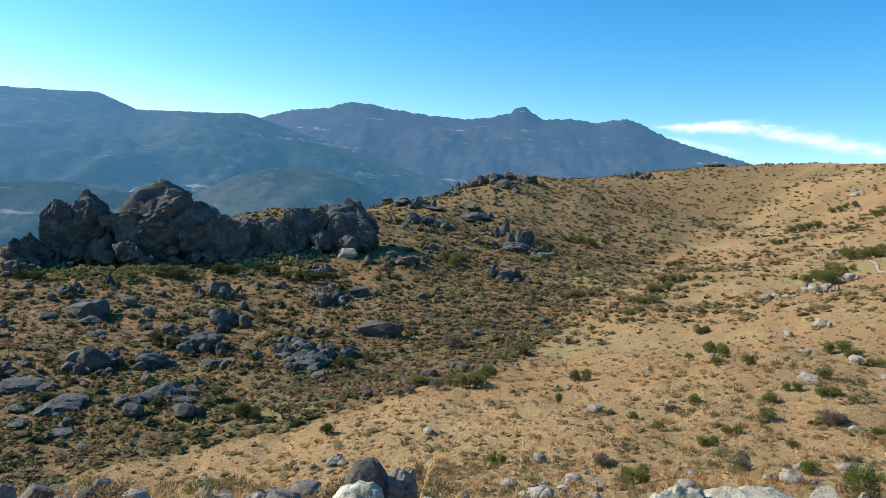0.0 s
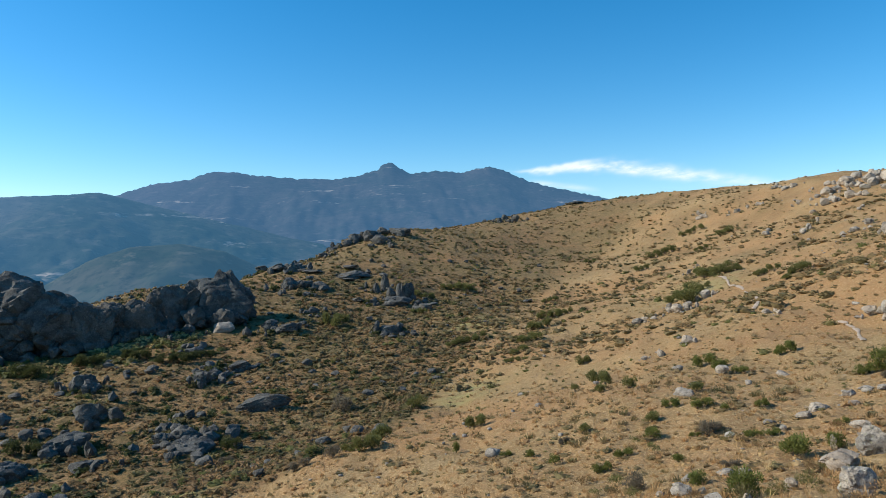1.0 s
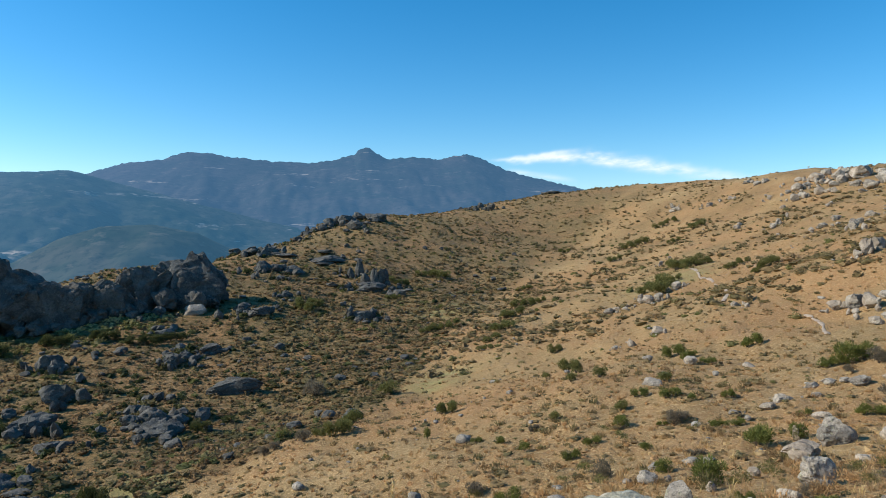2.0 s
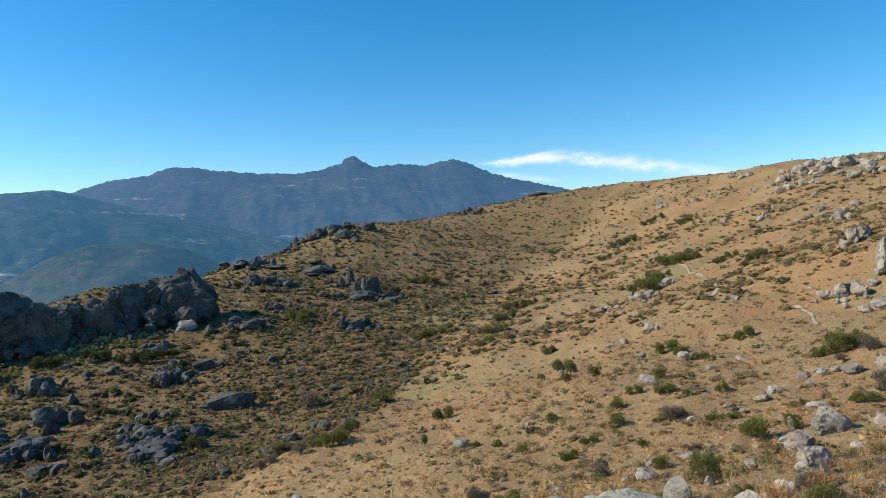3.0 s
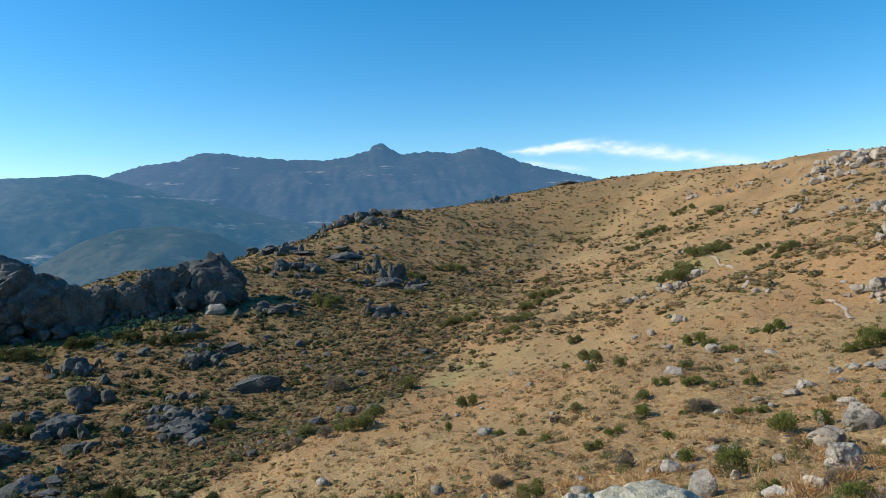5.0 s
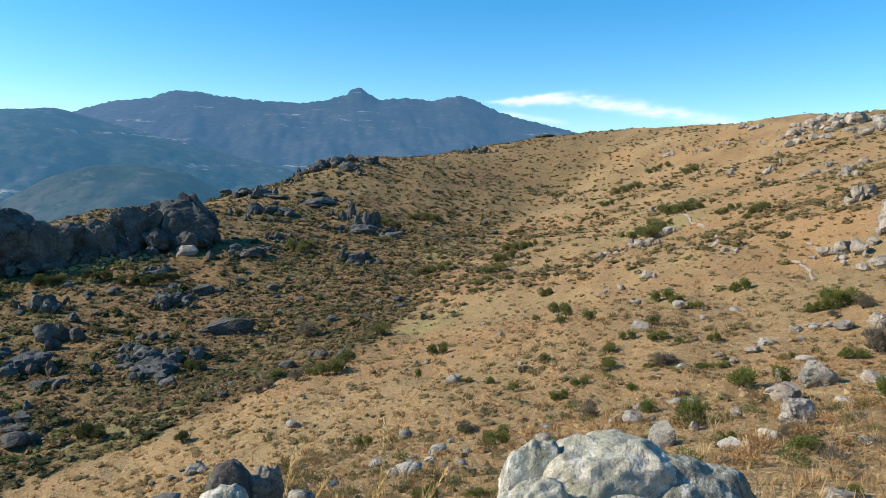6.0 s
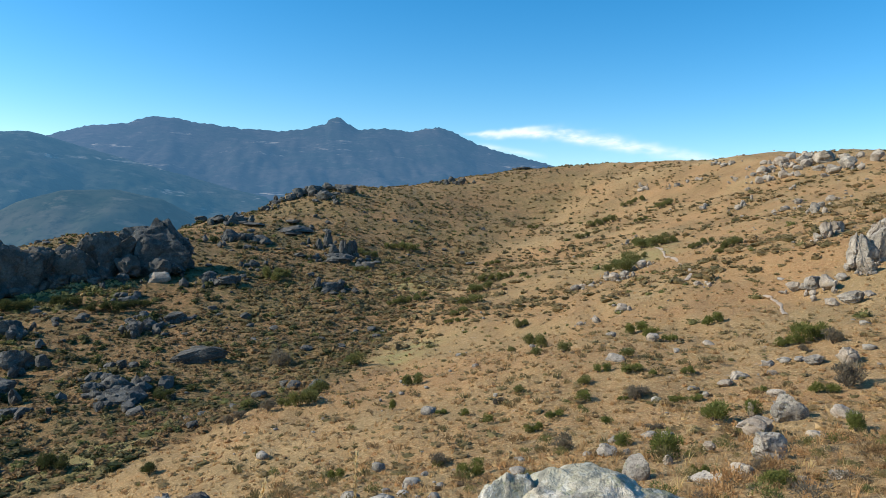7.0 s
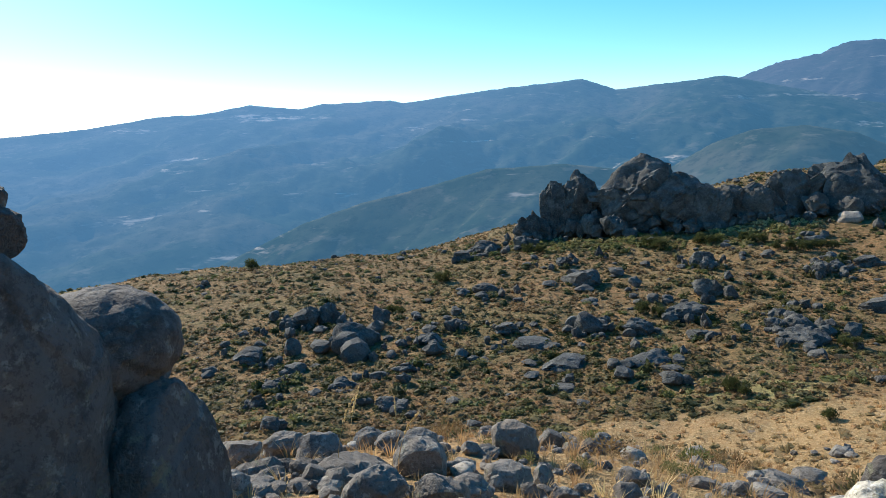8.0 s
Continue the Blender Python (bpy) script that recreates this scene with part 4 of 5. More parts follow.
# Broken blocks that lie round the larger rocks.
BLOCKS = [crag_shape(970 + i, 2, 5 + i % 4, 1.3, 0.22, 0.1) for i in range(10)]
for k, (rows, mat, label) in enumerate(((TOR_ROCKS + CREST_ROCKS + HEATH_ROCKS + SLOPE_ROCKS + MORE_SLOPE_ROCKS, BACKLIT_GRANITE, "broken shade-darkened granite blocks round the rocks of the heath"),
                                        (HILL_ROCKS + UPPER_ROCKS + SKYLINE_ROCKS, PALE_GRANITE, "pale broken granite blocks round the hillside rocks"),
                                        (BROW_ROCKS + MORE_BROW_ROCKS, GRANITE, "grey broken granite stones round the boulders"))):
    rng = np.random.RandomState(71 + k)
    home = np.repeat(np.array(rows), 3 if mat is PALE_GRANITE else 7, 0)
    x, y = home[:, 0] + rng.normal(0, 0.55, len(home)) * home[:, 2], home[:, 1] + rng.normal(0, 0.6, len(home)) * home[:, 2]
    wide, tall = home[:, 2] * rng.uniform(0.16, 0.5, len(home)), home[:, 3] * rng.uniform(0.25, 0.85, len(home))
    tall = np.minimum(tall, wide * 1.3)
    me = scatter("stones", BLOCKS, np.stack([x, y, height(x, y)], -1), np.stack([wide, wide * rng.uniform(0.6, 1, len(x)), tall], -1), rng.uniform(0, 6.283, len(x)), rng.uniform(0, 1, len(x)), mat)
    tagged(new("stones", me), label, "stones", kind="stuff")


def outcrop(x, y, w, h, seed, material=BACKLIT_GRANITE, label="fissured shade-darkened granite outcrop standing on the ridge", group="outcrops of the ridge", joints=24, crown=0.0, blocks=9):
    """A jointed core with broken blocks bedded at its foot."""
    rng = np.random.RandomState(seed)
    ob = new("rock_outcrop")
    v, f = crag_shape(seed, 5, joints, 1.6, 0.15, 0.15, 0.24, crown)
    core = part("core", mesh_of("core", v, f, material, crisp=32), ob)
    core.matrix_basis = Matrix.Diagonal((w * 1.06, w * 0.62, h * 1.2, 1))
    for i in range(blocks):
        a, k = rng.uniform(3.3, 6.1), rng.uniform(0.0, 0.35)
        s = rng.uniform(0.12, 0.3)
        shapes = ROCK_MESHES[material.name]
        block = part("block", shapes[rng.randint(len(shapes))], ob)
        block.matrix_basis = (Matrix.Translation((math.cos(a) * w * 0.5, math.sin(a) * w * 0.34, k * h * 0.4)) @ Euler(rng.uniform(-0.3, 0.3, 3)).to_matrix().to_4x4()
                              @ Matrix.Rotation(rng.uniform(0, 6.28), 4, "Z") @ Matrix.Diagonal((s * w * rng.uniform(0.8, 1.2), s * w, s * h * rng.uniform(0.8, 1.5), 1)))
    back = 1 + 0.3 * w / math.hypot(x, y)
    z = min(ground_z(x, y), ground_z(x * back, y * back))
    ob.matrix_world = Matrix.Translation((x * back, y * back, z - 0.03 * h)) @ Matrix.Rotation(math.atan2(-x, y), 4, "Z")
    return tagged(ob, label, "rock outcrop", group)


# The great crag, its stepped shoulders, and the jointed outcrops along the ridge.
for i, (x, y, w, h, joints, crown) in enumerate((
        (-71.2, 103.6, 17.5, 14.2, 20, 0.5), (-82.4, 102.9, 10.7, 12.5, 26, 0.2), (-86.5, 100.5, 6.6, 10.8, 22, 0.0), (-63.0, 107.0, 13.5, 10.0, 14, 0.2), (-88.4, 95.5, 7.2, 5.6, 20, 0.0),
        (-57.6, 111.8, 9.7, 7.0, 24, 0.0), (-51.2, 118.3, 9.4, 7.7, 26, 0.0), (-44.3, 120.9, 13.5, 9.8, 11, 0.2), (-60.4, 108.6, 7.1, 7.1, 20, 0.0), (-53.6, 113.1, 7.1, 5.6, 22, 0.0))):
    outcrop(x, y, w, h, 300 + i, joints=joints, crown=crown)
for i, (x, y, w, h) in enumerate(((38.4, 57.6, 2.4, 3.2), (39.9, 57.4, 2.5, 3.0), (42.6, 61.3, 2.4, 2.6), (37.7, 55.9, 1.5, 1.6))):
    outcrop(x, y, w, h, 340 + i, PALE_GRANITE, "pale split granite outcrop on the dry hillside", "outcrops of the hillside", 12, 0.0, 8)


def boulder(name, place, size, turn, seed, material, label, facets=9, lumps=0.2, level=5, tip=(0, 0), square=0.3):
    v, f = rock_shape(seed, level, facets, lumps, 0.035, square)
    ob = new(name, mesh_of(name, v, f, material))
    ob.matrix_world = Matrix.Translation(place) @ Matrix.Rotation(radians(turn), 4, "Z") @ Euler((radians(tip[0]), radians(tip[1]), 0)).to_matrix().to_4x4() @ Matrix.Diagonal((*size, 1))
    return tagged(ob, label, "boulder")


# The pale boulder in front of the camera: a rounded main mass, two split blocks, a dark flank and a low slab.
boulder("boulder", (1.34, 4.95, -1.6), (1.26, 0.9, 1.5), 4, 505, WHITE_GRANITE, "large pale granite boulder covered with lichen", 4, 0.1, 6, square=0.45)
boulder("boulder", (0.82, 4.9, -1.57), (0.72, 0.64, 1.46), -8, 502, WHITE_GRANITE, "split pale granite block leaning on a boulder", 5, 0.08, 6, square=0.6)
boulder("boulder", (0.70, 4.5, -1.5), (0.74, 0.5, 1.26), 12, 508, WHITE_GRANITE, "low pale granite block split from a larger boulder", 5, 0.1, 6, square=0.5)
boulder("boulder", (1.88, 4.85, -1.52), (1.16, 0.8, 1.3), 14, 503, GREEN_GRANITE, "grey-green lichened granite boulder beside a larger one", 4, 0.12, 6, square=0.3)
boulder("boulder", (1.32, 4.3, -1.4), (1.05, 0.45, 1.08), 4, 509, WHITE_GRANITE, "flat pale granite slab under a split boulder", 5, 0.1, square=0.7)
# The round stone behind a pale boulder, its shaded face put into a dark colour.
boulder("boulder", (-1.74, 5.6, -2.05), (0.64, 0.5, 1.2), 10, 511, WHITE_GRANITE, "pale granite boulder with a stone behind it", 5, 0.1)
boulder("boulder", (-1.86, 6.2, -2.1), (0.52, 0.36, 1.26), 0, 512, SHADOW_GRANITE, "rounded granite stone in shade colour standing behind a boulder", 3, 0.05, 5, square=0.3)
boulder("boulder", (-1.58, 6.3, -2.1), (0.42, 0.34, 1.14), 40, 513, GRANITE, "small fissured grey stone in the grass", 12, 0.3, 5)
boulder("boulder", (-1.36, 5.75, -2.1), (0.48, 0.36, 1.0), 70, 514, SHADOW_GRANITE, "shaded granite stone at the foot of a pale boulder", 6, 0.14, 5)
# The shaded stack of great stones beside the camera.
# Their base colour is darkened for the shade they stand in.
boulder("boulder", (-4.12, 0.22, -0.66), (1.62, 1.45, 2.5), 4, 521, SHADOW_GRANITE, "great shaded granite boulder beside the viewpoint", 2, 0.07, square=0.0)
boulder("boulder", (-4.04, 0.4, 1.12), (0.36, 0.4, 0.32), 20, 524, SHADOW_GRANITE, "small rounded stone on a great boulder", 4, 0.1, 5)
boulder("boulder", (-4.05, 0.4, 1.31), (0.28, 0.3, 0.24), 50, 525, SHADOW_GRANITE, "topmost small stone of a stack of boulders", 4, 0.1, 5)
boulder("boulder", (-4.2, 1.0, 0.36), (0.84, 0.7, 0.6), 0, 522, SHADOW_GRANITE, "rounded shaded granite stone resting on the stack", 2, 0.06, tip=(0, 10), square=0.0)
boulder("boulder", (-3.84, 1.07, -0.84), (0.76, 0.8, 1.44), 8, 523, SHADOW_GRANITE, "shaded granite stone at the foot of the stack", 3, 0.1, square=0.1)

# ---------------------------------------------------------------- shrubs
SHRUBS = []
for i in range(6):
    v, f = bush_shape(700 + i, 1700, 0.055)
    rng = np.random.RandomState(800 + i)
    sv, sf = [], []
    for _ in range(16):
        a, b, r = rng.uniform(0, 6.283), rng.uniform(0.12, 0.34), 0.012
        top = np.array([math.cos(a) * b, math.sin(a) * b, rng.uniform(0.35, 0.75)])
        n0 = len(sv)
        sv += [(r, 0, -0.05), (-r, r, -0.05), (-r, -r, -0.05), tuple(top)]
        sf += [(n0, n0 + 1, n0 + 3), (n0 + 1, n0 + 2, n0 + 3), (n0 + 2, n0, n0 + 3)]
    SHRUBS.append((v, f, np.array(sv), np.array(sf)))
SHRUB_MESHES = {}
for mat in (LEAF, DARK_LEAF, OLIVE_LEAF, GREY_LEAF):
    SHRUB_MESHES[mat.name] = [(mesh_of("foliage", v, f, mat, np.full(len(v), 0.12 * (i % 5)), False), mesh_of("woody_base", sv, sf, BARK, np.zeros(len(sv))))
                              for i, (v, f, sv, sf) in enumerate(SHRUBS)]


def shrub(x, y, w, h, seed, material, label, group):
    ob = new("shrub")
    foliage, stems = SHRUB_MESHES[material.name][seed % 6]
    part("foliage", foliage, ob)
    part("woody_base", stems, ob, "thin grey-brown stems")
    rng = np.random.RandomState(seed)
    ob.matrix_world = pose(x, y, ground_z(x, y) - 0.03 * h, 0, 0, rng.uniform(0, 360)) @ Matrix.Diagonal((w * 1.1, w * rng.uniform(0.9, 1.1), h * 1.1, 1))
    return tagged(ob, label, "shrub", group)


for k, (rows, mat, label) in enumerate(((NEAR_SHRUBS, LEAF, "bushy green broom shrub on the dry grass slope"),
                                        (MORE_SHRUBS, LEAF, "low green broom shrub among dry grass"),
                                        (OLIVE_SHRUBS, OLIVE_LEAF, "olive-green shrub in the bottom of the grass slope"),
                                        (GREY_SHRUBS, GREY_LEAF, "withered grey-brown shrub on the grass slope"),
                                        (HILL_SHRUBS, OLIVE_LEAF, "olive-green shrub patch on the upper hillside"),
                                        (FURROW_SHRUBS, OLIVE_LEAF, "dull olive-green shrub along the furrow"),
                                        (HEATH_SHRUBS, DARK_LEAF, "dark green bush on the heath slope"))):
    for i, (x, y, w, h) in enumerate(rows):
        rng = np.random.RandomState(1500 + 50 * k + i)
        broad = max(1, min(4, round(w / max(h, 0.1))))
        for j in range(broad):
            off = (j - (broad - 1) / 2) * w / broad
            s = 1.0 if broad == 1 else rng.uniform(1.1, 1.5) / broad
            shrub(x + off, y + rng.uniform(-0.3, 0.6) * w / broad, w * s, h * rng.uniform(0.8, 1.05), 50 * k + 7 * i + j, mat, label, "shrubs on the slopes")


# ---------------------------------------------------------------- ground cover
def spread(count, near, far, seed, low=-96.0, high=46.0, power=1.0):
    """Places strewn over a sector of the hillside, thinning with distance by power."""
    rng = np.random.RandomState(seed)
    a = np.radians(rng.uniform(low, high, count))
    u = rng.uniform(0, 1, count)
    e = 2 - power
    r = (near ** e + u * (far ** e - near ** e)) ** (1 / e)
    x, y = np.sin(a) * r, np.cos(a) * r
    return x, y, rng


def cover(name, shapes, x, y, rng, size, flat, material, label, category, lift=0.0, smooth=False):
    s = size[0] + (size[1] - size[0]) * rng.uniform(0, 1, len(x)) ** 2
    sizes = np.stack([s, s * rng.uniform(0.75, 1.25, len(x)), s * flat * rng.uniform(0.7, 1.3, len(x))], -1)
    spots = np.stack([x, y, height(x, y) + lift * sizes[:, 2]], -1)
    tint = np.clip(0.5 + 0.5 * waves(x, y, 14, 77, 3) + rng.normal(0, 0.3, len(x)), 0, 1)
    me = scatter(name, shapes, spots, sizes, rng.uniform(0, 6.283, len(x)), tint, material, smooth=smooth)
    return tagged(new(name, me), label, category, kind="stuff")


TUFTS = [tuft_shape(900 + i, 13, 0.8, 0.019) for i in range(6)]
SPRAYS = [clump_shape(920 + i, 22, 0.17, 0.7) for i in range(8)]
BUSHLETS = [clump_shape(940 + i, 36, 0.19, 0.85) for i in range(6)]
FINE_BUSHES = [bush_shape(950 + i, 300, 0.07) for i in range(5)]
DOMES = [clump_shape(930 + i, 13, 0.26, 0.65) for i in range(10)]
FAR_DOMES = [clump_shape(990 + i, 14, 0.24) for i in range(8)]
STRAW_DOMES = [tussock_shape(910 + i, 26, 0.06) if i % 2 else clump_shape(910 + i, 16, 0.2) for i in range(10)]
STONES = [rock_shape(960 + i, 2, 8, 0.35, 0.06, 0.3) for i in range(8)]
BIG_STONES = [rock_shape(980 + i, 2, 12, 0.4, 0.08, 0.3) for i in range(8)]

# The near slope: dry grass.
x, y, rng = spread(17000, 3.2, 65, 1, power=1.25)
keep = (heath_at(x, y) < 0.5) & ((np.arctan2(x, y) > -0.75) | (rng.uniform(0, 1, len(x)) < 0.45))
cover("grass", TUFTS, x[keep], y[keep], rng, (0.12, 0.32), 0.7, STRAW, "dry golden grass tufts on the slope", "grass")
x, y, rng = spread(5000, 7.5, 60, 12, power=1.25)
keep = (heath_at(x, y) < 0.5) & (waves(x, y, 7, 94) + rng.normal(0, 0.4, len(x)) > 0.25)
cover("grass", TUFTS, x[keep], y[keep], rng, (0.18, 0.42), 0.8, RUST, "rust-coloured dry grass tussocks", "grass")
x, y, rng = spread(14000, 20, 150, 2, low=-50, high=40, power=1.35)
keep = (heath_at(x, y) < 0.5) & (waves(x, y, 5, 96) + rng.normal(0, 0.5, len(x)) > -0.2)
cover("grass", STRAW_DOMES, x[keep], y[keep], rng, (0.14, 0.55), 0.45, STRAW, "dry tan grass hummocks on the hillside", "grass")
x, y, rng = spread(8000, 20, 130, 17, low=-50, high=40, power=1.35)
keep = (heath_at(x, y) < 0.5) & (waves(x, y, 8, 99) + rng.normal(0, 0.5, len(x)) > 0.0)
cover("grass", STRAW_DOMES, x[keep], y[keep], rng, (0.15, 0.5), 0.5, RUST, "rusty brown dry grass hummocks on the hillside", "grass")
x, y, rng = spread(5000, 10, 120, 13, low=-50, high=40, power=1.35)
keep = (heath_at(x, y) < 0.5) & (waves(x, y, 12, 95) + rng.normal(0, 0.5, len(x)) > 0.1)
cover("heath", SPRAYS, x[keep], y[keep], rng, (0.2, 0.6), 0.4, HEATH_TWIG, "low brown twiggy plants among dry grass", "heath")
x, y, rng = spread(260, 9, 60, 14, low=-60, power=1.2)
keep = heath_at(x, y) < 0.5
cover("scrub", FINE_BUSHES, x[keep], y[keep], rng, (0.3, 0.8), 0.65, HEATH_TWIG, "grey-brown withered shrubs on the grass slope", "scrub")
x, y, rng = spread(420, 8, 80, 5, low=-50, power=1.1)
keep = (heath_at(x, y) < 0.5) & (waves(x, y, 24, 89) + rng.normal(0, 0.4, len(x)) > 0.1)
cover("scrub", FINE_BUSHES, x[keep], y[keep], rng, (0.2, 0.7), 0.6, OLIVE_LEAF, "small green shrubs dotted over dry grass", "scrub")
x, y, rng = spread(1300, 55, 330, 15, low=-20, power=1.1)
keep = (heath_at(x, y) < 0.5) & (waves(x, y, 24, 89) + rng.normal(0, 0.4, len(x)) > 0.0)
cover("scrub", BUSHLETS, x[keep], y[keep], rng, (0.4, 1.5), 0.5, OLIVE_LEAF, "olive-green shrubs dotted over the hillside", "scrub")
x, y, rng = spread(200, 4.8, 15, 18, low=-84, high=-34, power=1.4)
keep = (heath_at(x, y) < 0.5) & (waves(x, y, 4, 85) + rng.normal(0, 0.3, len(x)) > -0.1)
for i, (px, py) in enumerate(zip(x[keep], y[keep])):
    w = 0.12 + 0.5 * rng.uniform() ** 2
    lay_rock("boulder", px, py, w, w * rng.uniform(0.5, 0.85), 2000 + i, GRANITE, "rounded grey granite stone lying on the grassy brow", "stones on the brow")
# Tall straw round the viewpoint.
x, y, rng = spread(420, 4.2, 26, 16, low=-38, power=1.5)
keep = (heath_at(x, y) < 0.5) & (waves(x, y, 3.5, 98) + rng.normal(0, 0.3, len(x)) > 0.15)
cover("grass", TUFTS, x[keep], y[keep], rng, (0.2, 0.42), 0.8, GOLD_STRAW, "tall pale golden grass tufts", "grass")
# The upper hillside: olive scrub and tan cushions.
x, y, rng = spread(15000, 75, 345, 6, low=-14, high=42, power=0.95)
keep = waves(x, y, 60, 90) + 0.4 * waves(x, y, 18, 97) + rng.normal(0, 0.4, len(x)) - 0.012 * np.maximum(x - 45, 0) + 0.9 * (heath_at(x, y) - 0.35) > -0.4
cover("scrub", FAR_DOMES, x[keep], y[keep], rng, (0.5, 1.9), 0.42, OLIVE, "olive scrub cushions on the upper hillside", "scrub")
# Dark scrub at the feet of the rocks.
rng = np.random.RandomState(1600)
feet = np.array([(x, y, w) for rows in (TOR_ROCKS, CREST_ROCKS, HEATH_ROCKS, SLOPE_ROCKS, MORE_SLOPE_ROCKS) for x, y, w, h in rows])
feet = np.repeat(feet, 9, 0)
a = rng.uniform(0, 6.283, len(feet))
x, y = feet[:, 0] + np.cos(a) * feet[:, 2] * rng.uniform(0.4, 0.9, len(a)), feet[:, 1] + np.sin(a) * feet[:, 2] * rng.uniform(0.4, 0.8, len(a))
cover("scrub", BUSHLETS, x, y, rng, (0.5, 1.7), 0.7, DARK_LEAF, "dark green scrub at the feet of the rocks", "scrub")
# Muted tan and olive plants that mottle the dry slopes.
x, y, rng = spread(15000, 24, 260, 31, low=-45, high=40, power=1.3)
keep = (heath_at(x, y) < 0.4) & (waves(x, y, 9, 82) + 0.5 * waves(x, y, 30, 83) + rng.normal(0, 0.5, len(x)) > 0.05)
cover("scrub", STRAW_DOMES, x[keep], y[keep], rng, (0.25, 0.9), 0.35, TAN_SCRUB, "muted olive-brown tussocks on the dry slope", "scrub")
x, y, rng = spread(7000, 28, 240, 32, low=-80, high=16, power=1.0)
keep = (heath_at(x, y) > 0.35) & (waves(x, y, 16, 84) + rng.normal(0, 0.4, len(x)) > 0.0)
cover("scrub", BUSHLETS, x[keep], y[keep], rng, (0.4, 1.5), 0.45, OLIVE_LEAF, "olive-green scrub cushions over the heath", "scrub")
# Twiggy bushes and green cushions between the boulders close to the viewpoint.
rng = np.random.RandomState(1660)
for count, mat, label in ((18, GREY_LEAF, "withered brown bushes between the boulders"), (30, OLIVE_LEAF, "olive cushions between the boulders"), (46, RUST, "rust-coloured tussocks between the boulders")):
    t = rng.uniform(0, 1, count)
    x, y = 3.6 + 5 * t + rng.normal(0, 1.0, count) + 5 * rng.uniform(0, 1, count) ** 2, 8.5 + 8 * t + rng.normal(0, 1.6, count)
    cover("scrub", FINE_BUSHES, x, y, rng, (0.25, 0.7), 0.6, mat, label, "scrub")
# A belt of green scrub below the crag and the outcrops.
rng = np.random.RandomState(1650)
t = rng.uniform(0, 1, 420)
x, y = -90 + t * 46 + rng.normal(0, 2, 420), 92 + t * 19 + rng.normal(0, 2.2, 420) - 8 * rng.uniform(0, 1, 420) ** 2
cover("scrub", BUSHLETS, x, y, rng, (0.6, 2.2), 0.5, OLIVE_LEAF, "green scrub in a belt below the crags", "scrub")
# The far side of the gully: heath cushions, dark scrub and stones.
x, y, rng = spread(29000, 26, 180, 3, low=-76, high=10, power=1.3)
keep = heath_at(x, y) > rng.uniform(0.2, 0.8, len(x))
cover("heath", DOMES, x[keep], y[keep], rng, (0.35, 1.25), 0.44, HEATH_TWIG, "brown and olive heath cushions on the gully side", "heath")
x, y, rng = spread(7500, 30, 230, 4, low=-80, high=14, power=1.0)
keep = (heath_at(x, y) > 0.4) & (waves(x, y, 30, 88) + rng.normal(0, 0.45, len(x)) > -0.1)
cover("scrub", BUSHLETS, x[keep], y[keep], rng, (0.35, 1.7), 0.5, DARK_LEAF, "dark green scrub bushes over the heath", "scrub")
x, y, rng = spread(1700, 26, 200, 7, low=-78, high=6, power=1.0)
keep = (heath_at(x, y) > 0.5) & (waves(x, y, 26, 91) + rng.normal(0, 0.35, len(x)) > 0.15)
cover("stones", BIG_STONES, x[keep], y[keep], rng, (0.25, 1.6), 0.6, BACKLIT_GRANITE, "shade-darkened granite stones strewn through the heath", "stones", 0.0, False)
x, y, rng = spread(1800, 5, 300, 8, low=-75, power=1.3)
keep = (heath_at(x, y) < 0.5) & (waves(x, y, 20, 92) + rng.normal(0, 0.4, len(x)) > 0.2)
cover("stones", STONES, x[keep], y[keep], rng, (0.1, 0.7), 0.6, PALE_GRANITE, "small pale stones strewn through dry grass", "stones", 0.0, True)
for i, (px, py, n) in enumerate(((-54.5, 113, 60), (-49, 115.5, 60), (-58, 109, 40), (-82, 99.5, 30))):
    rng = np.random.RandomState(1300 + i)
    x, y = px + rng.normal(0, 2.4, n), py + rng.normal(0, 1.2, n)
    cover("grass", DOMES, x, y, rng, (0.6, 1.5), 0.6, GOLD_STRAW, "golden dry grass between the ridge rocks", "grass")
x, y, rng = spread(170, 140, 300, 9, low=22, high=42, power=0.6)
keep = waves(x, y, 40, 93) + rng.normal(0, 0.4, len(x)) > 0.1
cover("stones", BIG_STONES, x[keep], y[keep], rng, (0.5, 1.7), 0.65, PALE_GRANITE, "pale granite stones over the hilltop", "stones", 0.0, True)


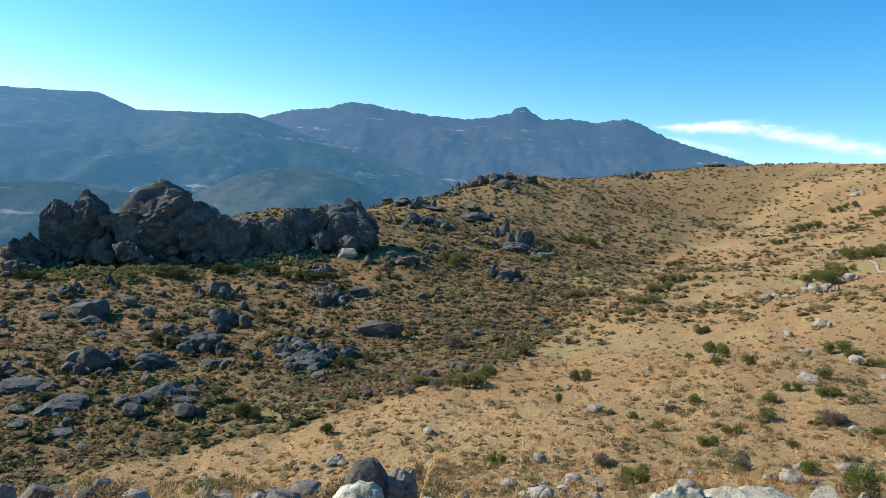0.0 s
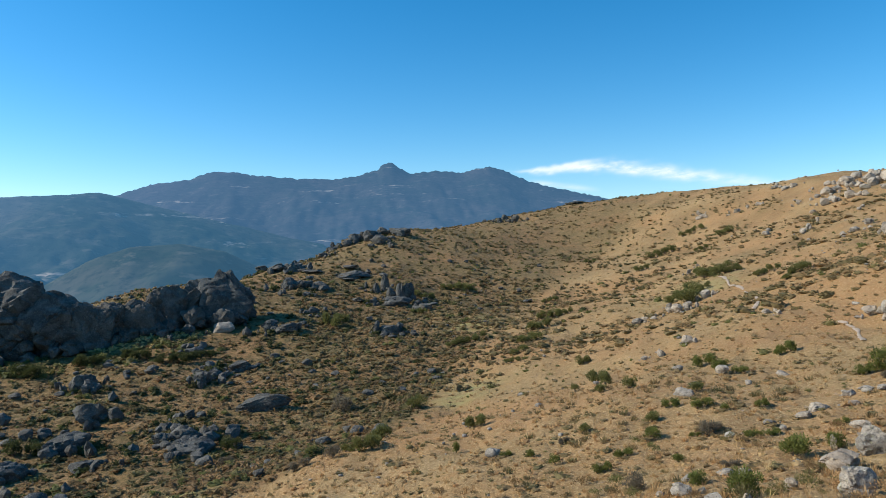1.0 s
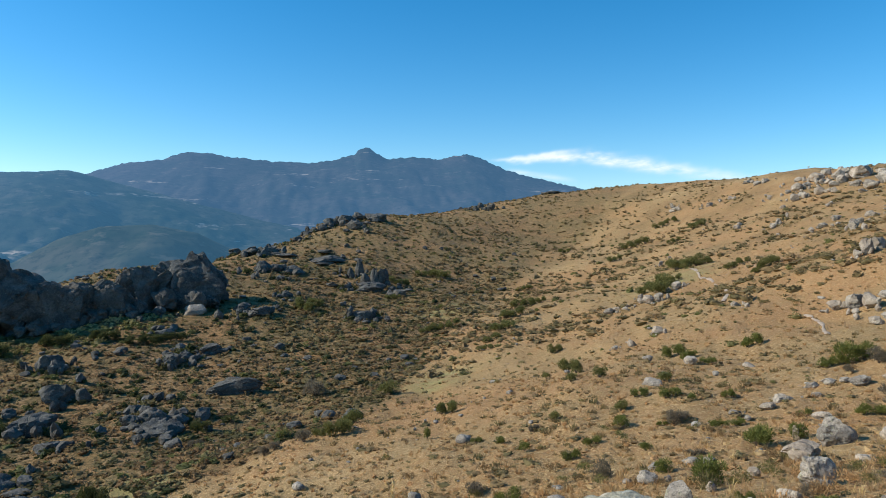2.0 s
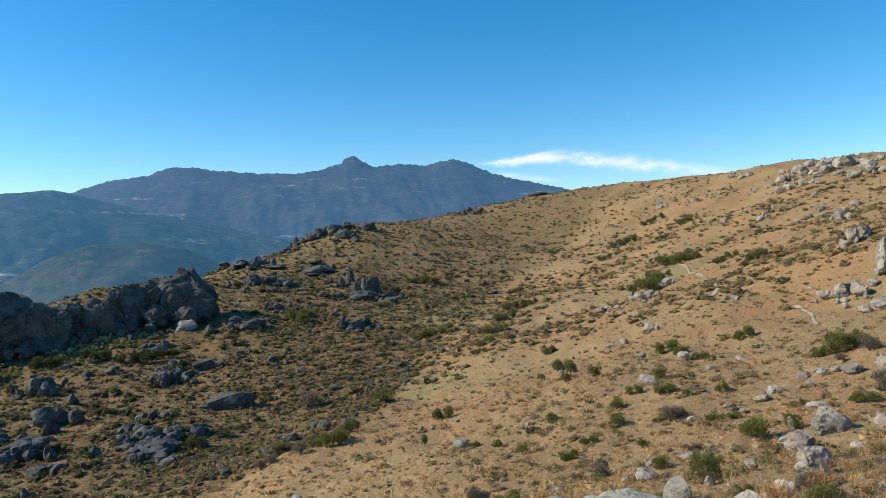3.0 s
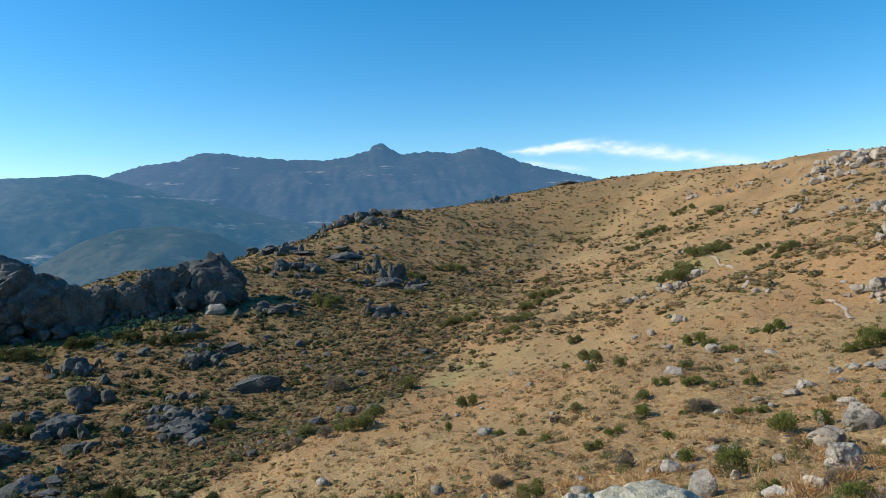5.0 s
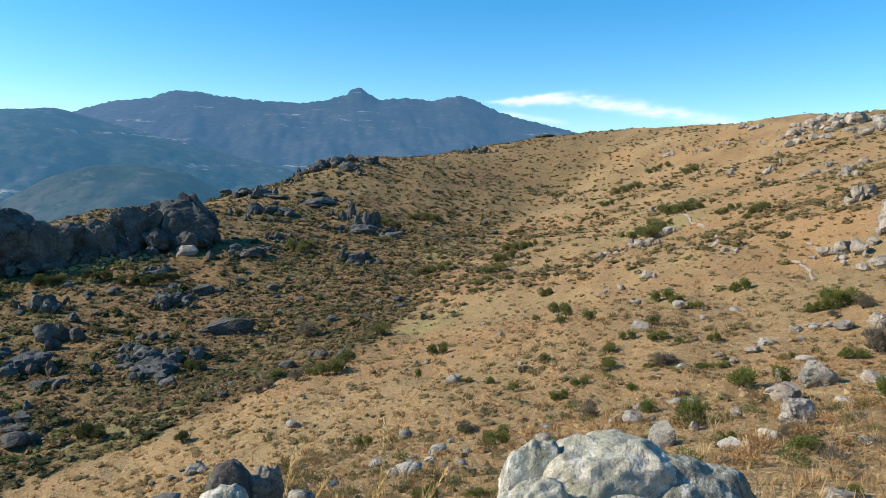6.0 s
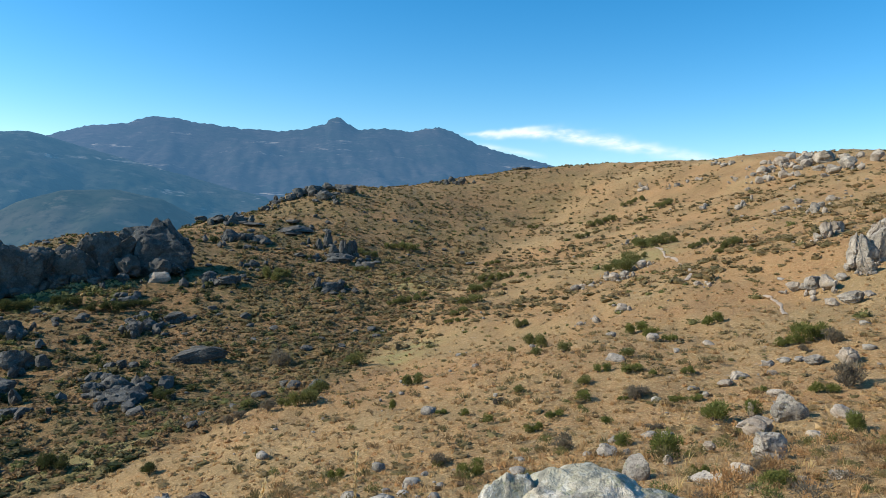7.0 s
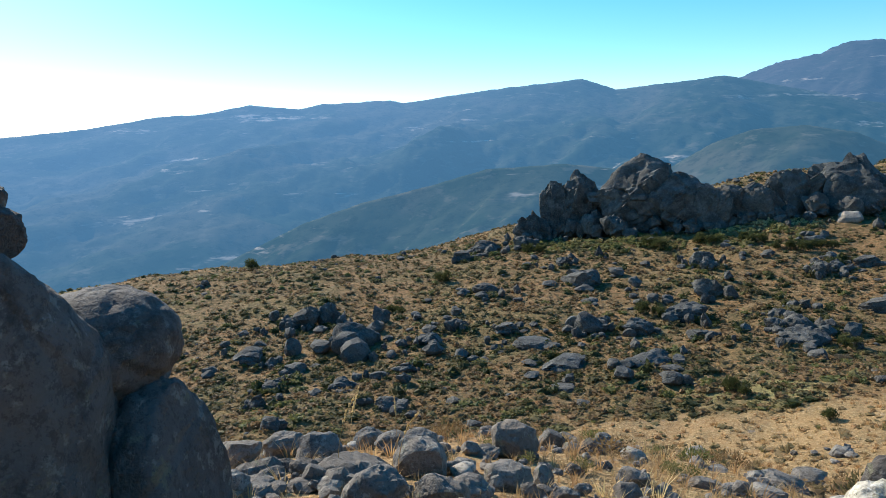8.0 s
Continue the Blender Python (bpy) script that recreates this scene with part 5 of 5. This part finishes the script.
# ---------------------------------------------------------------- tall grass stalks near the camera
def stalk(x, y, h, lean, turn, seed):
    """A dry grass stem that bends over, with a seed head of small spikelets."""
    rng = np.random.RandomState(seed)
    ob = new("grass_stalk")
    n = 14
    pts = [Vector((lean * h * (i / n) ** 2.4, 0, h * (i / n) * (1 - 0.35 * lean * (i / n) ** 2))) for i in range(n + 1)]
    vs, fs = [], []
    for i, p in enumerate(pts):
        r = 0.0045 * (1 - 0.6 * i / n)
        vs += [(p.x + r * math.cos(a), p.y + r * math.sin(a), p.z) for a in (0, 2.09, 4.19)]
        if i:
            b = 3 * i
            for j in range(3):
                k = (j + 1) % 3
                fs += [(b - 3 + j, b - 3 + k, b + k), (b - 3 + j, b + k, b + j)]
    part("stem", mesh_of("stem", np.array(vs), np.array(fs), STRAW, np.zeros(len(vs))), ob)
    vs, fs = [], []
    for i in range(70):
        t = rng.uniform(0.68, 1.0) * n
        a = min(int(t), n - 1)
        p = pts[a].lerp(pts[a + 1], t - a)
        d = (pts[a + 1] - pts[a]).normalized() + Vector(rng.normal(0, 0.35, 3))
        s = Vector(rng.normal(0, 1, 3)).cross(d).normalized() * 0.008
        b = len(vs)
        vs += [tuple(p - s), tuple(p + s), tuple(p + d.normalized() * 0.035)]
        fs.append((b, b + 1, b + 2))
    part("seed_head", mesh_of("seed_head", np.array(vs), np.array(fs), GOLD_STRAW, np.zeros(len(vs)), False), ob, "golden feathery seed head")
    ob.matrix_world = pose(x, y, ground_z(x, y) - 0.02, 0, 0, turn)
    return tagged(ob, "tall dry golden grass stalk with a seed head", "grass stalk", "grass stalks near the viewpoint")


for i, (x, y, h, lean, turn) in enumerate(((-0.82, 3.4, 1.36, 0.1, 20), (-0.8, 3.42, 1.25, 0.22, 10), (-0.55, 3.5, 1.0, 0.3, 15), (-0.47, 3.5, 1.2, 0.22, 20),
                                           (-0.32, 3.6, 1.22, 0.05, 0), (-0.26, 3.6, 1.42, 0.04, 90), (-0.2, 3.4, 1.32, 0.24, -5), (-0.1, 3.3, 1.0, 0.35, 15),
                                           (-0.3, 3.45, 1.2, 0.2, 200), (-5.6, 3.2, 0.9, 0.2, 40), (-6.2, 3.7, 0.95, 0.15, 80), (-4.9, 3.4, 0.9, 0.3, 10), (-7.0, 4.9, 0.8, 0.2, 150))):
    stalk(x, y, h, lean, turn, 1100 + i)
